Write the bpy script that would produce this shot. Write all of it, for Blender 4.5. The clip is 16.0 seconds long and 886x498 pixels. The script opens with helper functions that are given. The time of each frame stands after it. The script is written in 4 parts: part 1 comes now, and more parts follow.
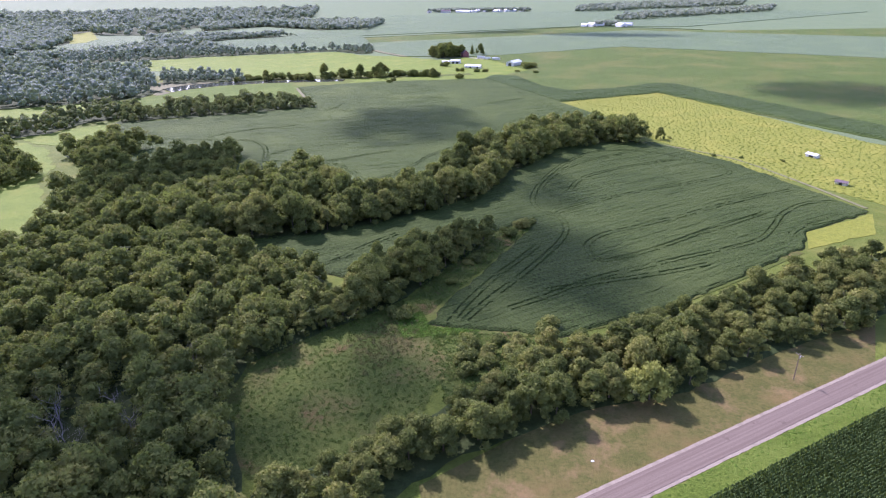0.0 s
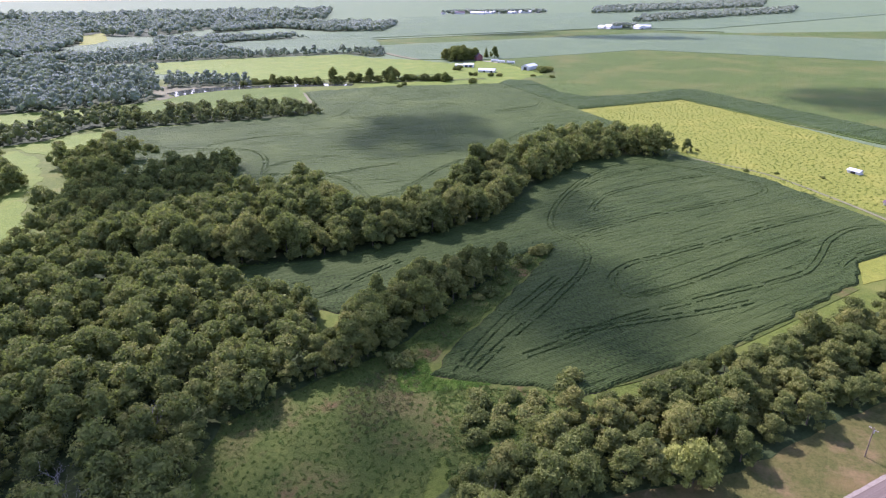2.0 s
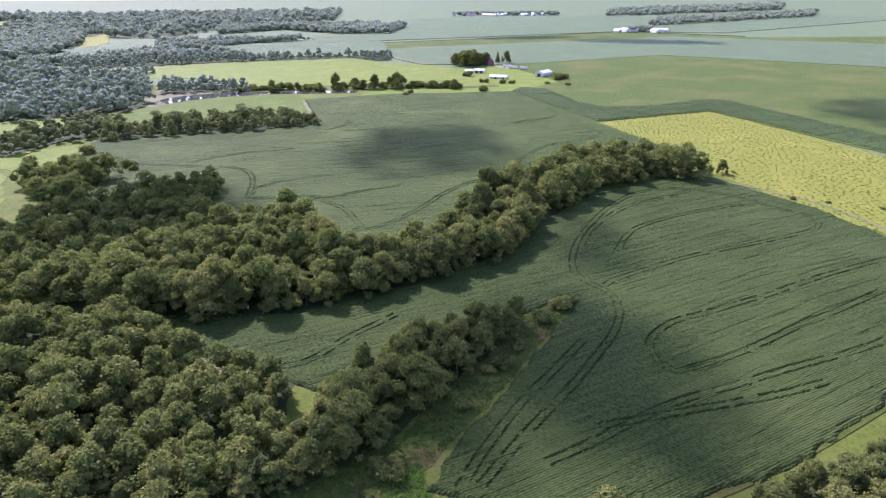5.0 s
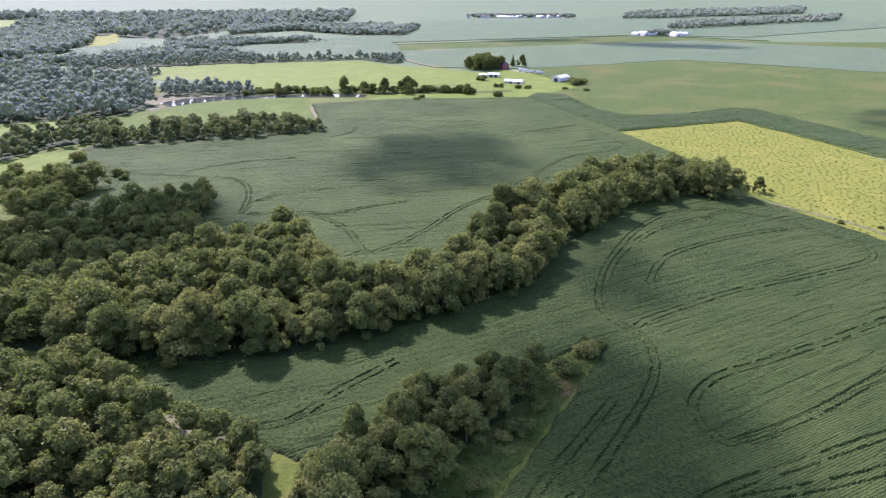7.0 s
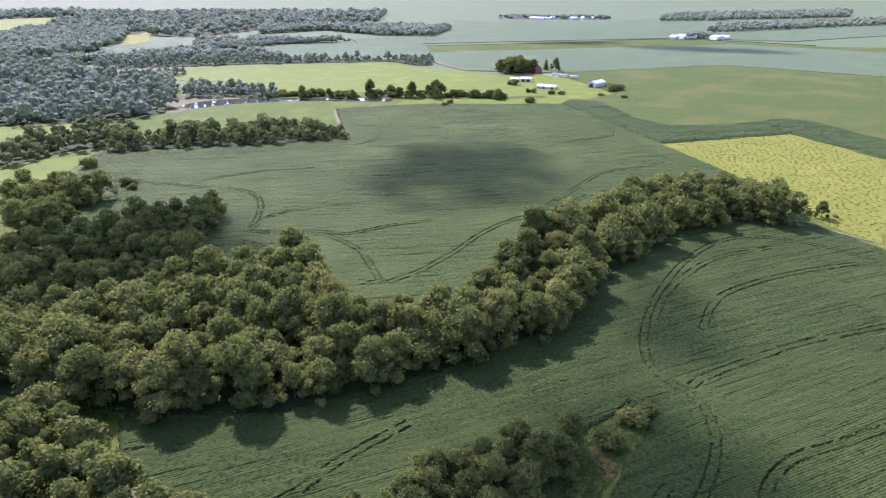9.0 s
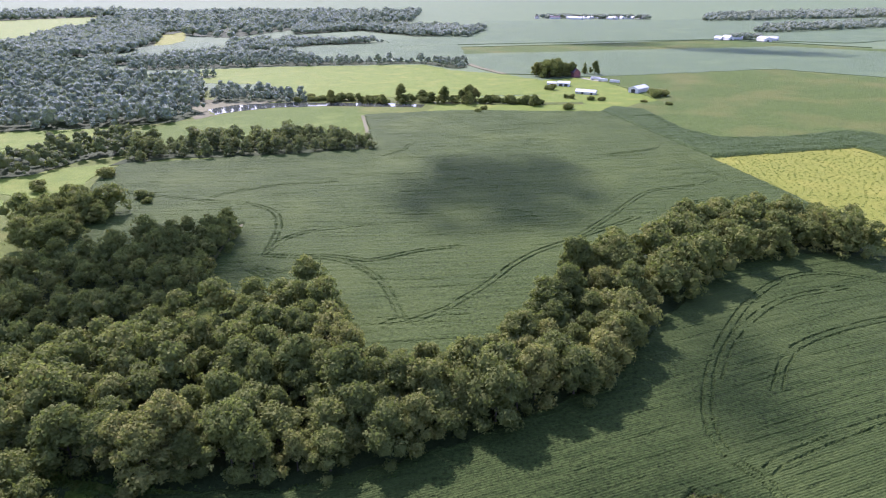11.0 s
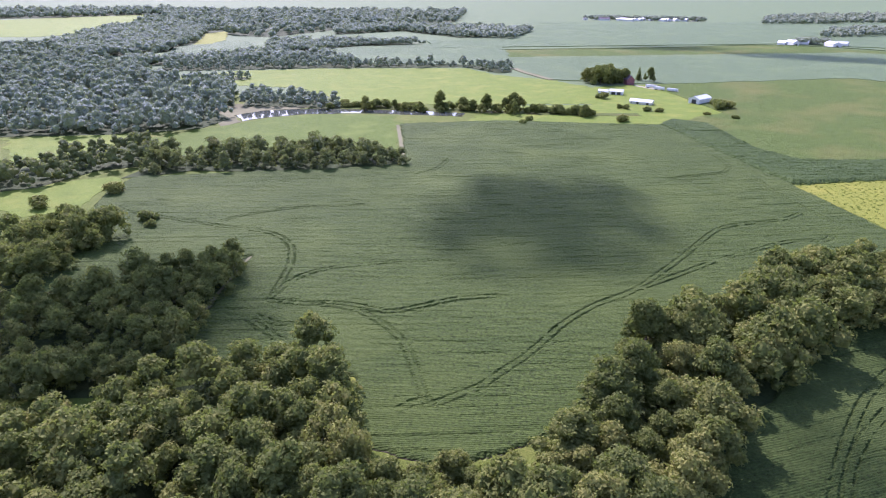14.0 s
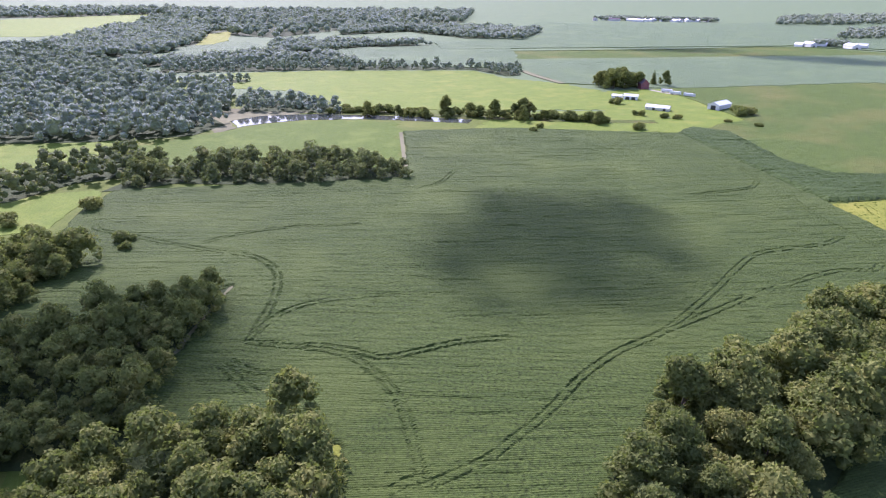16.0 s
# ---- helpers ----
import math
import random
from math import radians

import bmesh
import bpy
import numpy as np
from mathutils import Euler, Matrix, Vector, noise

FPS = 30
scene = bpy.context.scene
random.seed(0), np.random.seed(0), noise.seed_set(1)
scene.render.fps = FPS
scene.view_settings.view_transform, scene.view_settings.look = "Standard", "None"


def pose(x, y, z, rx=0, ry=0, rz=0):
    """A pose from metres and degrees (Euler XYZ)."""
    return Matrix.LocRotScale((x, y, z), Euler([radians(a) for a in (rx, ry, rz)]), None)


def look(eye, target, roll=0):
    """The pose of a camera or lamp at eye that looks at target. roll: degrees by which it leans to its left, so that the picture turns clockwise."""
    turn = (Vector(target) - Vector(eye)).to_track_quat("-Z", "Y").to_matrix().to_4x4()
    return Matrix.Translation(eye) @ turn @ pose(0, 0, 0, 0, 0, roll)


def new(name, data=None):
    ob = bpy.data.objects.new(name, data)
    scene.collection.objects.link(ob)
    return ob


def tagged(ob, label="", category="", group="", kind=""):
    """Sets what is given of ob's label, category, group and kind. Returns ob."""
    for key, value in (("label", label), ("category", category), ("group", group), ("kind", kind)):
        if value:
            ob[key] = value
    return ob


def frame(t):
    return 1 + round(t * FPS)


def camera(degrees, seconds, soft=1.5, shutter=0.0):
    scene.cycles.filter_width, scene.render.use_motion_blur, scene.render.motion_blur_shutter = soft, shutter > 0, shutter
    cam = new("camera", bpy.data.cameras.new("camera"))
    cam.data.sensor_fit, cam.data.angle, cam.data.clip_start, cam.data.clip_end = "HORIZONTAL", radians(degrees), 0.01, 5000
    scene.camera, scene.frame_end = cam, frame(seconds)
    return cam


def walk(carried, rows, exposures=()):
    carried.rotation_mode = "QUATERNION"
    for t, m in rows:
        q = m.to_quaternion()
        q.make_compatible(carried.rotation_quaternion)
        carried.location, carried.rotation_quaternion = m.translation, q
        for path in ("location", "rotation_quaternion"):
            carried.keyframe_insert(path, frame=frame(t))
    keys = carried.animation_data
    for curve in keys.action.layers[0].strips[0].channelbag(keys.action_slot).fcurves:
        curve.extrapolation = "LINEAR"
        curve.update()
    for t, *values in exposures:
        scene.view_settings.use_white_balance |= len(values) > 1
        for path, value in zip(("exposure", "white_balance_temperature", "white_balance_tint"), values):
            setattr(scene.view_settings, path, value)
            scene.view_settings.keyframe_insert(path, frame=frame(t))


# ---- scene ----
cam = camera(71.3, 16.0, soft=1.2)
S = 1.4  # metres to a unit of the path
PATH = [
    (0.0, 0.000, 0.000, 80.136, -0.000, -23.566, 0.645),
    (0.5, 0.302, 5.242, 80.050, 0.325, -23.539, 0.638),
    (1.0, 0.650, 10.663, 80.014, 0.657, -23.510, 0.627),
    (1.5, 0.955, 16.081, 80.020, 0.961, -23.483, 0.623),
    (2.0, 1.210, 21.738, 80.098, 1.265, -23.468, 0.626),
    (2.5, 1.439, 27.228, 80.247, 1.550, -23.462, 0.626),
    (3.0, 1.659, 32.856, 80.416, 1.766, -23.453, 0.618),
    (3.5, 1.847, 38.319, 80.487, 1.926, -23.452, 0.599),
    (4.0, 2.012, 43.937, 80.539, 2.010, -23.438, 0.569),
    (6.5, 1.363, 72.274, 79.251, 3.068, -23.246, 0.199),
    (7.0, 1.255, 77.772, 79.197, 3.503, -23.229, 0.115),
    (7.5, 1.182, 83.204, 79.151, 4.045, -23.211, 0.028),
    (8.0, 0.935, 88.730, 79.105, 4.740, -23.199, -0.047),
    (8.5, 0.762, 94.272, 79.102, 5.491, -23.198, -0.108),
    (9.0, 0.480, 99.938, 79.150, 6.303, -23.209, -0.146),
    (11.5, -2.560, 126.519, 80.625, 10.060, -23.337, 0.000),
    (12.0, -3.359, 132.324, 80.559, 10.747, -23.347, -0.059),
    (12.5, -4.286, 138.096, 80.496, 11.400, -23.355, -0.115),
    (13.0, -5.313, 143.924, 80.444, 12.045, -23.354, -0.160),
    (13.5, -6.332, 149.625, 80.346, 12.687, -23.354, -0.195),
    (14.0, -7.297, 155.225, 80.261, 13.283, -23.351, -0.221),
    (14.5, -8.359, 160.707, 80.176, 13.760, -23.350, -0.239),
    (15.0, -9.372, 166.292, 80.113, 13.944, -23.352, -0.255),
    (15.5, -10.479, 171.700, 80.041, 13.962, -23.359, -0.271),
    (16.0, -11.665, 177.221, 79.975, 13.950, -23.369, -0.287),
]
walk(cam, [(t, pose(S * x, S * y, S * z, 90 + pitch, roll, yaw)) for t, x, y, z, yaw, pitch, roll in PATH],
     [(0.0, 0.90, 5560, 46), (16.0, 0.90, 5560, 46)])

# ---- light ----
SUN_DIR = Vector((-0.610, 0.792, 0.92)).normalized()
sun = new("sun", bpy.data.lights.new("sun", "SUN"))
sun.data.energy, sun.data.angle, sun.data.color = 4.8, radians(0.55), (1.0, 0.955, 0.88)
sun.matrix_world = look(SUN_DIR * 900, (0, 0, 0))
world = bpy.data.worlds.new("sky")
scene.world = world
world.use_nodes = True
wn = world.node_tree
sky = wn.nodes.new("ShaderNodeTexSky")
sky.sky_type, sky.sun_disc = "NISHITA", False
sky.sun_elevation, sky.sun_rotation = math.asin(SUN_DIR.z), math.atan2(SUN_DIR.x, SUN_DIR.y)
sky.air_density, sky.dust_density, sky.altitude = 1.5, 1.8, 300
wn.nodes["Background"].inputs["Strength"].default_value = 0.16
wn.links.new(sky.outputs[0], wn.nodes["Background"].inputs["Color"])


# ---- materials ----
class Mat:
    """A node material under construction."""

    def __init__(self, name, rough=0.8, spec=0.3, metal=0.0, sheen=0.0):
        self.m = bpy.data.materials.new(name)
        self.m.use_nodes = True
        self.t = self.m.node_tree
        self.b = self.t.nodes["Principled BSDF"]
        self.set("Roughness", rough), self.set("Specular IOR Level", spec), self.set("Metallic", metal)
        # Pale blue sheen imitates aerial haze on the farther crops, ground and leaves.
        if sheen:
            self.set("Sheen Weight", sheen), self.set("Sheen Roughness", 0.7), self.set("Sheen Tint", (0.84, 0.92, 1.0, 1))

    def set(self, name, value):
        if hasattr(value, "links"):
            self.t.links.new(value, self.b.inputs[name])
        else:
            self.b.inputs[name].default_value = value

    def node(self, kind, **ins):
        n = self.t.nodes.new(kind)
        for k, v in ins.items():
            self.link(v, n.inputs[k.replace("_", " ")])
        return n

    def link(self, v, sock):
        if hasattr(v, "links"):
            self.t.links.new(v, sock)
        else:
            sock.default_value = v

    def place(self, scale=(1, 1, 1), turn=0.0):
        g = self.node("ShaderNodeNewGeometry")
        m = self.node("ShaderNodeMapping", Vector=g.outputs["Position"])
        m.vector_type = "TEXTURE"
        m.inputs["Scale"].default_value = scale
        m.inputs["Rotation"].default_value = (0, 0, turn)
        return m.outputs[0]

    def noise(self, size, detail=4.0, rough=0.55, vector=None):
        n = self.node("ShaderNodeTexNoise", Vector=vector or self.place(), Scale=1.0 / size, Detail=detail, Roughness=rough)
        return n.outputs["Fac"]

    def ramp(self, fac, *stops):
        r = self.node("ShaderNodeValToRGB", Fac=fac)
        e = r.color_ramp.elements
        while len(e) < len(stops):
            e.new(0.5)
        for el, (p, c) in zip(e, stops):
            el.position, el.color = p, (*c, 1)
        return r.outputs["Color"]

    def mix(self, fac, a, b, blend="MIX"):
        n = self.t.nodes.new("ShaderNodeMix")
        n.data_type, n.blend_type = "RGBA", blend
        for sock, v in zip((n.inputs[0], n.inputs[6], n.inputs[7]), (fac, a, b)):
            self.link((*v, 1) if isinstance(v, tuple) else v, sock)
        return n.outputs[2]

    def math(self, op, a, b=0.0):
        n = self.t.nodes.new("ShaderNodeMath")
        n.operation = op
        self.link(a, n.inputs[0]), self.link(b, n.inputs[1])
        return n.outputs[0]

    def span(self, v, lo, hi):
        n = self.t.nodes.new("ShaderNodeMapRange")
        self.link(v, n.inputs[0])
        n.inputs[1].default_value, n.inputs[2].default_value = lo, hi
        return n.outputs[0]

    def bump(self, height, strength=0.5, distance=0.1):
        n = self.node("ShaderNodeBump", Height=height, Strength=strength, Distance=distance)
        self.set("Normal", n.outputs[0])

    def height(self):
        s = self.node("ShaderNodeSeparateXYZ", Vector=self.node("ShaderNodeNewGeometry").outputs["Position"])
        return s.outputs[2]


def crop_mat(name, lo, hi, stain, turn, row=0.76, stretch=30.0, soil=False, sheen=0.0, spec=0.05):
    """A field crop: rows, streaks along them, broad patches, bare soil where it is pressed flat."""
    m = Mat(name, 0.7, spec, sheen=sheen)
    along = m.place((stretch, 1.6, 1.6), turn)
    c = m.ramp(m.noise(1.0, 3.0, 0.6, along), (0.3, lo), (0.72, hi))
    c = m.mix(m.span(m.noise(1.1, 5.0, 0.75), 0.42, 0.66), c, tuple(v * 0.4 for v in lo))
    c = m.mix(m.span(m.noise(70.0, 4.0), 0.48, 0.72), c, stain)
    if soil:
        c = m.mix(m.span(m.height(), 0.3, 0.12), c, (0.075, 0.06, 0.038))
    m.set("Base Color", c)
    w = m.node("ShaderNodeTexWave", Vector=m.place((1, 1, 1), turn), Scale=0.314 / row, Distortion=1.2, Detail=2.0)
    w.bands_direction = "Y"
    h = m.math("ADD", m.math("MULTIPLY", w.outputs["Fac"], 0.3), m.math("MULTIPLY", m.noise(0.9, 5.0, 0.75), 1.5))
    m.bump(h, 1.0, 0.5)
    return m.m


def grass_mat(name, lo, hi, stain, size=9.0, dry=(0.22, 0.17, 0.08), dry_from=0.6, sheen=0.0, spec=0.05):
    m = Mat(name, 0.75, spec, sheen=sheen)
    c = m.ramp(m.noise(size, 6.0, 0.65), (0.32, lo), (0.68, hi))
    c = m.mix(m.span(m.noise(1.2, 5.0, 0.75), 0.45, 0.8), c, tuple(v * 0.55 for v in lo))
    c = m.mix(m.span(m.noise(26.0, 5.0, 0.6), 0.5, 0.7), c, stain)
    c = m.mix(m.math("MULTIPLY", m.span(m.noise(15.0, 6.0, 0.7, m.place((1, 1, 1), 1.1)), dry_from, dry_from + 0.15), 0.7), c, dry)
    m.set("Base Color", c)
    m.bump(m.noise(0.6, 5.0, 0.75), 0.9, 0.4)
    return m.m


def leaf_mat(name, dark, mid, light, per_thing=True, through_leaf=0.40, sheen=0.0):
    """Foliage: a tone for each tree, a smaller one for each spray of leaves, with light coming through."""
    m = Mat(name, 0.75, 0.07, sheen=sheen)
    rnd = m.node("ShaderNodeObjectInfo").outputs["Random"] if per_thing else m.noise(9.0, 1.0)
    isl = m.node("ShaderNodeNewGeometry").outputs["Random Per Island"]
    lo_hi = (0.0, 1.0) if per_thing else (0.3, 0.7)
    c = m.ramp(m.span(rnd, *lo_hi), (0.0, dark), (0.55, mid), (1.0, light))
    c = m.mix(m.math("MULTIPLY", isl, 0.55), c, tuple(v * 1.5 for v in mid))
    c = m.mix(m.span(m.noise(2.4, 4.0, 0.7), 0.45, 0.75), c, tuple(v * 0.7 for v in dark))
    m.set("Base Color", c)
    tr = m.node("ShaderNodeBsdfTranslucent", Color=m.mix(0.6, c, (0.16, 0.22, 0.03)))
    mx = m.node("ShaderNodeMixShader", Fac=through_leaf)
    m.t.links.new(m.b.outputs[0], mx.inputs[1])
    m.t.links.new(tr.outputs[0], mx.inputs[2])
    m.t.links.new(mx.outputs[0], m.t.nodes["Material Output"].inputs["Surface"])
    return m.m


def road_mat(name, a, b, turn):
    """A worn road surface, streaked along its wheel paths."""
    m = Mat(name, 0.85, 0.2)
    c = m.ramp(m.noise(1.0, 4.0, 0.6, m.place((60, 0.7, 1), turn)), (0.35, a), (0.65, b))
    c = m.mix(m.span(m.noise(0.25, 3.0, 0.7), 0.5, 0.8), c, tuple(v * 0.75 for v in a))
    c = m.mix(m.span(m.noise(6.0, 5.0, 0.7), 0.62, 0.68), c, tuple(v * 0.8 for v in a))
    m.set("Base Color", c)
    m.bump(m.noise(0.1, 3.0), 0.3, 0.02)
    return m.m


def plain_mat(name, a, b, size=0.8, rough=0.7, spec=0.3, metal=0.0, bump=0.25):
    m = Mat(name, rough, spec, metal)
    c = m.ramp(m.noise(size, 5.0, 0.65), (0.3, a), (0.7, b))
    c = m.mix(m.span(m.noise(size * 9, 3.0), 0.5, 0.75), c, tuple(0.75 * v for v in a))
    m.set("Base Color", c)
    m.bump(m.noise(size * 0.3, 4.0), bump, 0.05)
    return m.m


ROW_NEAR, ROW_FAR = radians(29), radians(17)
SOY = crop_mat("soybean_canopy", (0.044, 0.070, 0.017), (0.072, 0.102, 0.026), (0.066, 0.090, 0.024), ROW_NEAR, soil=True)
SOY_2 = crop_mat("soybean_canopy_north", (0.052, 0.083, 0.014), (0.086, 0.120, 0.022), (0.078, 0.106, 0.021), ROW_FAR, soil=True, sheen=0.02)
CORN = crop_mat("corn_canopy", (0.045, 0.078, 0.014), (0.068, 0.104, 0.020), (0.060, 0.090, 0.020), ROW_FAR, sheen=0.02)
EAST = crop_mat("east_crop", (0.078, 0.122, 0.018), (0.106, 0.148, 0.024), (0.124, 0.126, 0.030), ROW_FAR, stretch=80, sheen=0.02, spec=0.04)
# The stronger sheen on the north crop stands in for distance haze.
NORTH = crop_mat("north_crop", (0.078, 0.130, 0.032), (0.108, 0.158, 0.042), (0.100, 0.146, 0.038), ROW_FAR, stretch=80, sheen=0.1, spec=0.06)
HAY = grass_mat("hay_grass", (0.112, 0.160, 0.022), (0.155, 0.200, 0.030), (0.170, 0.195, 0.034), 14, (0.2, 0.185, 0.06), spec=0.06)
PASTURE = grass_mat("pasture_grass", (0.155, 0.175, 0.026), (0.215, 0.230, 0.038), (0.225, 0.222, 0.040), 3, (0.26, 0.225, 0.075), 0.62)
MEADOW = grass_mat("rough_meadow", (0.060, 0.086, 0.016), (0.096, 0.116, 0.024), (0.112, 0.100, 0.032), 6, (0.16, 0.085, 0.045), 0.56)
VERGE = grass_mat("mown_verge", (0.078, 0.086, 0.022), (0.128, 0.112, 0.036), (0.165, 0.115, 0.046), 5, (0.22, 0.145, 0.07), 0.52)
LUSH = grass_mat("lush_grass", (0.068, 0.108, 0.014), (0.108, 0.150, 0.022), (0.112, 0.150, 0.026), 4, (0.16, 0.15, 0.045), 0.66)
OLIVE = grass_mat("field_edge_grass", (0.082, 0.112, 0.018), (0.128, 0.155, 0.028), (0.140, 0.150, 0.032), 4, (0.16, 0.14, 0.05), 0.6)
# Sheen lays imitation haze over the far ground.
GROUND = grass_mat("farmland", (0.078, 0.122, 0.034), (0.112, 0.152, 0.046), (0.096, 0.138, 0.042), 60, (0.14, 0.14, 0.055), sheen=0.07, spec=0.06)
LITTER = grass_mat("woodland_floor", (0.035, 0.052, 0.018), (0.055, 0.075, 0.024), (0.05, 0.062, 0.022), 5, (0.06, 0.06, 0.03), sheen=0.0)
LEAF_TONES = ((0.088, 0.106, 0.034), (0.160, 0.178, 0.050), (0.285, 0.262, 0.078))
LEAF = leaf_mat("leaves", *LEAF_TONES)
LEAF_MASS = leaf_mat("leaves_of_the_wood", *LEAF_TONES, False)
# Haze put into the leaves: slight sheen by the creek, paler base beyond.
LEAF_CREEK = leaf_mat("leaves_of_the_creek_woods", *LEAF_TONES, False, 0.36, 0.12)
LEAF_FAR_HAZED = leaf_mat("hazed_leaves_of_the_far_woods", (0.115, 0.145, 0.065), (0.190, 0.220, 0.094), (0.29, 0.31, 0.115), False, 0.3, 0.55)
LEAF_YELLOW = leaf_mat("yellow_green_leaves", (0.27, 0.28, 0.07), (0.31, 0.32, 0.08), (0.33, 0.33, 0.09))
LEAF_CORN = leaf_mat("corn_leaves", (0.045, 0.075, 0.024), (0.06, 0.092, 0.03), (0.08, 0.11, 0.036))
LEAF_WEED = leaf_mat("weed_leaves", (0.06, 0.11, 0.025), (0.09, 0.14, 0.035), (0.14, 0.15, 0.05), False)
BARK = plain_mat("bark", (0.07, 0.055, 0.04), (0.14, 0.115, 0.09), 0.3, 0.9, 0.2, 0, 0.8)
DEADWOOD = plain_mat("dead_wood", (0.2, 0.18, 0.16), (0.32, 0.29, 0.26), 0.3, 0.85, 0.2, 0, 0.5)
ASPHALT = road_mat("worn_chip_seal", (0.124, 0.094, 0.069), (0.164, 0.128, 0.096), 0.48)
SHOULDER = plain_mat("gravel_shoulder", (0.200, 0.165, 0.118), (0.270, 0.228, 0.170), 0.5, 0.95, 0.2)
GRAVEL = plain_mat("gravel", (0.300, 0.270, 0.225), (0.390, 0.352, 0.300), 0.8, 0.95, 0.2)
SAND = plain_mat("bare_bank", (0.13, 0.128, 0.062), (0.175, 0.17, 0.085), 6, 0.95, 0.2)
POLE_WOOD = plain_mat("weathered_pole", (0.15, 0.11, 0.08), (0.24, 0.18, 0.13), 0.2, 0.85)
STEEL = plain_mat("galvanised_steel", (0.55, 0.56, 0.57), (0.68, 0.69, 0.7), 0.6, 0.4, 0.5, 0.6, 0.05)
WHITE = plain_mat("white_painted_metal", (0.56, 0.57, 0.57), (0.66, 0.66, 0.65), 2.0, 0.5, 0.5, 0, 0.05)
ROOF_PALE = plain_mat("pale_metal_roof", (0.52, 0.53, 0.53), (0.62, 0.62, 0.61), 2.5, 0.38, 0.5, 0.2, 0.05)
ROOF_DARK = plain_mat("dark_shingle_roof", (0.1, 0.07, 0.08), (0.16, 0.12, 0.13), 0.6, 0.9)
DARK = plain_mat("dark_opening", (0.02, 0.02, 0.022), (0.04, 0.04, 0.045), 0.5, 0.4, 0.5)
BRICK_RED = plain_mat("red_siding", (0.19, 0.07, 0.08), (0.26, 0.11, 0.11), 0.8, 0.8)
CLOUD = plain_mat("cloud_white", (0.8, 0.8, 0.82), (0.86, 0.86, 0.87), 40, 1.0, 0.0)
wm = Mat("pond_water", 0.06, 0.5)
wm.set("Base Color", wm.ramp(wm.noise(20.0), (0.3, (0.05, 0.06, 0.05)), (0.7, (0.08, 0.085, 0.07))))
wm.bump(wm.noise(1.5, 3.0), 0.08, 0.05)
WATER = wm.m

# ---- building blocks ----
from mathutils.geometry import delaunay_2d_cdt

rng = np.random.default_rng(7)


def mesh_of(name, verts, faces, mats, smooth=False):
    me = bpy.data.meshes.new(name)
    me.from_pydata(np.asarray(verts, float).tolist() if len(verts) < 4000 else verts, [], faces)
    for mt in mats if isinstance(mats, (list, tuple)) else [mats]:
        me.materials.append(mt)
    if smooth:
        me.polygons.foreach_set("use_smooth", np.ones(len(me.polygons), bool))
    me.update()
    return me


def thing(name, label, category, group="", m=None):
    ob = tagged(new(name), label, category, group)
    ob.matrix_world = m or Matrix()
    return ob


def part(name, bm, mat, parent, label=""):
    """Links a bmesh, or a ready mesh, as one mesh object under a thing or a part."""
    if isinstance(bm, bmesh.types.BMesh):
        me = bpy.data.meshes.new(name)
        bm.to_mesh(me), bm.free()
        me.materials.append(mat)
    else:
        me = bm
    ob = new(name, me)
    ob.parent = parent
    return tagged(ob, label)


def box(bm, x0, x1, y0, y1, z0, z1):
    v = [bm.verts.new(p) for p in ((x0, y0, z0), (x1, y0, z0), (x1, y1, z0), (x0, y1, z0), (x0, y0, z1), (x1, y0, z1), (x1, y1, z1), (x0, y1, z1))]
    for f in ((3, 2, 1, 0), (4, 5, 6, 7), (0, 1, 5, 4), (1, 2, 6, 5), (2, 3, 7, 6), (3, 0, 4, 7)):
        bm.faces.new([v[i] for i in f])
    return bm


def boxes(*spans):
    bm = bmesh.new()
    for s in spans:
        box(bm, *s)
    return bm


def inside(poly, x, y):
    """Which of the points (x, y) lie within the outline."""
    hit = np.zeros(np.shape(x), bool)
    for (ax, ay), (bx, by) in zip(poly, poly[1:] + poly[:1]):
        if ay != by:
            hit ^= ((ay > y) != (by > y)) & (x < (bx - ax) * (y - ay) / (by - ay) + ax)
    return hit


def smooth_line(pts, step=1.0, closed=False):
    """A Catmull-Rom curve through the points."""
    p = np.array(pts, float)
    p = np.vstack([p[-1], p, p[:2]]) if closed else np.vstack([2 * p[0] - p[1], p, 2 * p[-1] - p[-2]])
    out = []
    for a, b, c, d in zip(p[:-3], p[1:-2], p[2:-1], p[3:]):
        n = max(2, int(np.hypot(*(c - b)) / step))
        t = np.linspace(0, 1, n, endpoint=False)[:, None]
        out.append(0.5 * (2 * b + (c - a) * t + (2 * a - 5 * b + 4 * c - d) * t * t + (3 * b - a - 3 * c + d) * t ** 3))
    return np.vstack(out)


def band(pts, width):
    c = smooth_line(pts, 4.0)
    d = np.gradient(c, axis=0)
    n = np.stack([-d[:, 1], d[:, 0]], 1) / np.hypot(*d.T)[:, None] * width / 2
    return [tuple(p) for p in c + n] + [tuple(p) for p in (c - n)[::-1]]


def ragged(pts, amount=1.2, step=4.0):
    """An outline with a natural, uneven edge."""
    p = np.array(pts, float)
    out = []
    for a, b in zip(p, np.roll(p, -1, 0)):
        n = max(1, int(np.hypot(*(b - a)) / step))
        t = np.linspace(0, 1, n, endpoint=False)[:, None]
        q = a + (b - a) * t
        q[1:] += rng.normal(0, amount, q[1:].shape)
        out.append(q)
    return np.vstack(out)


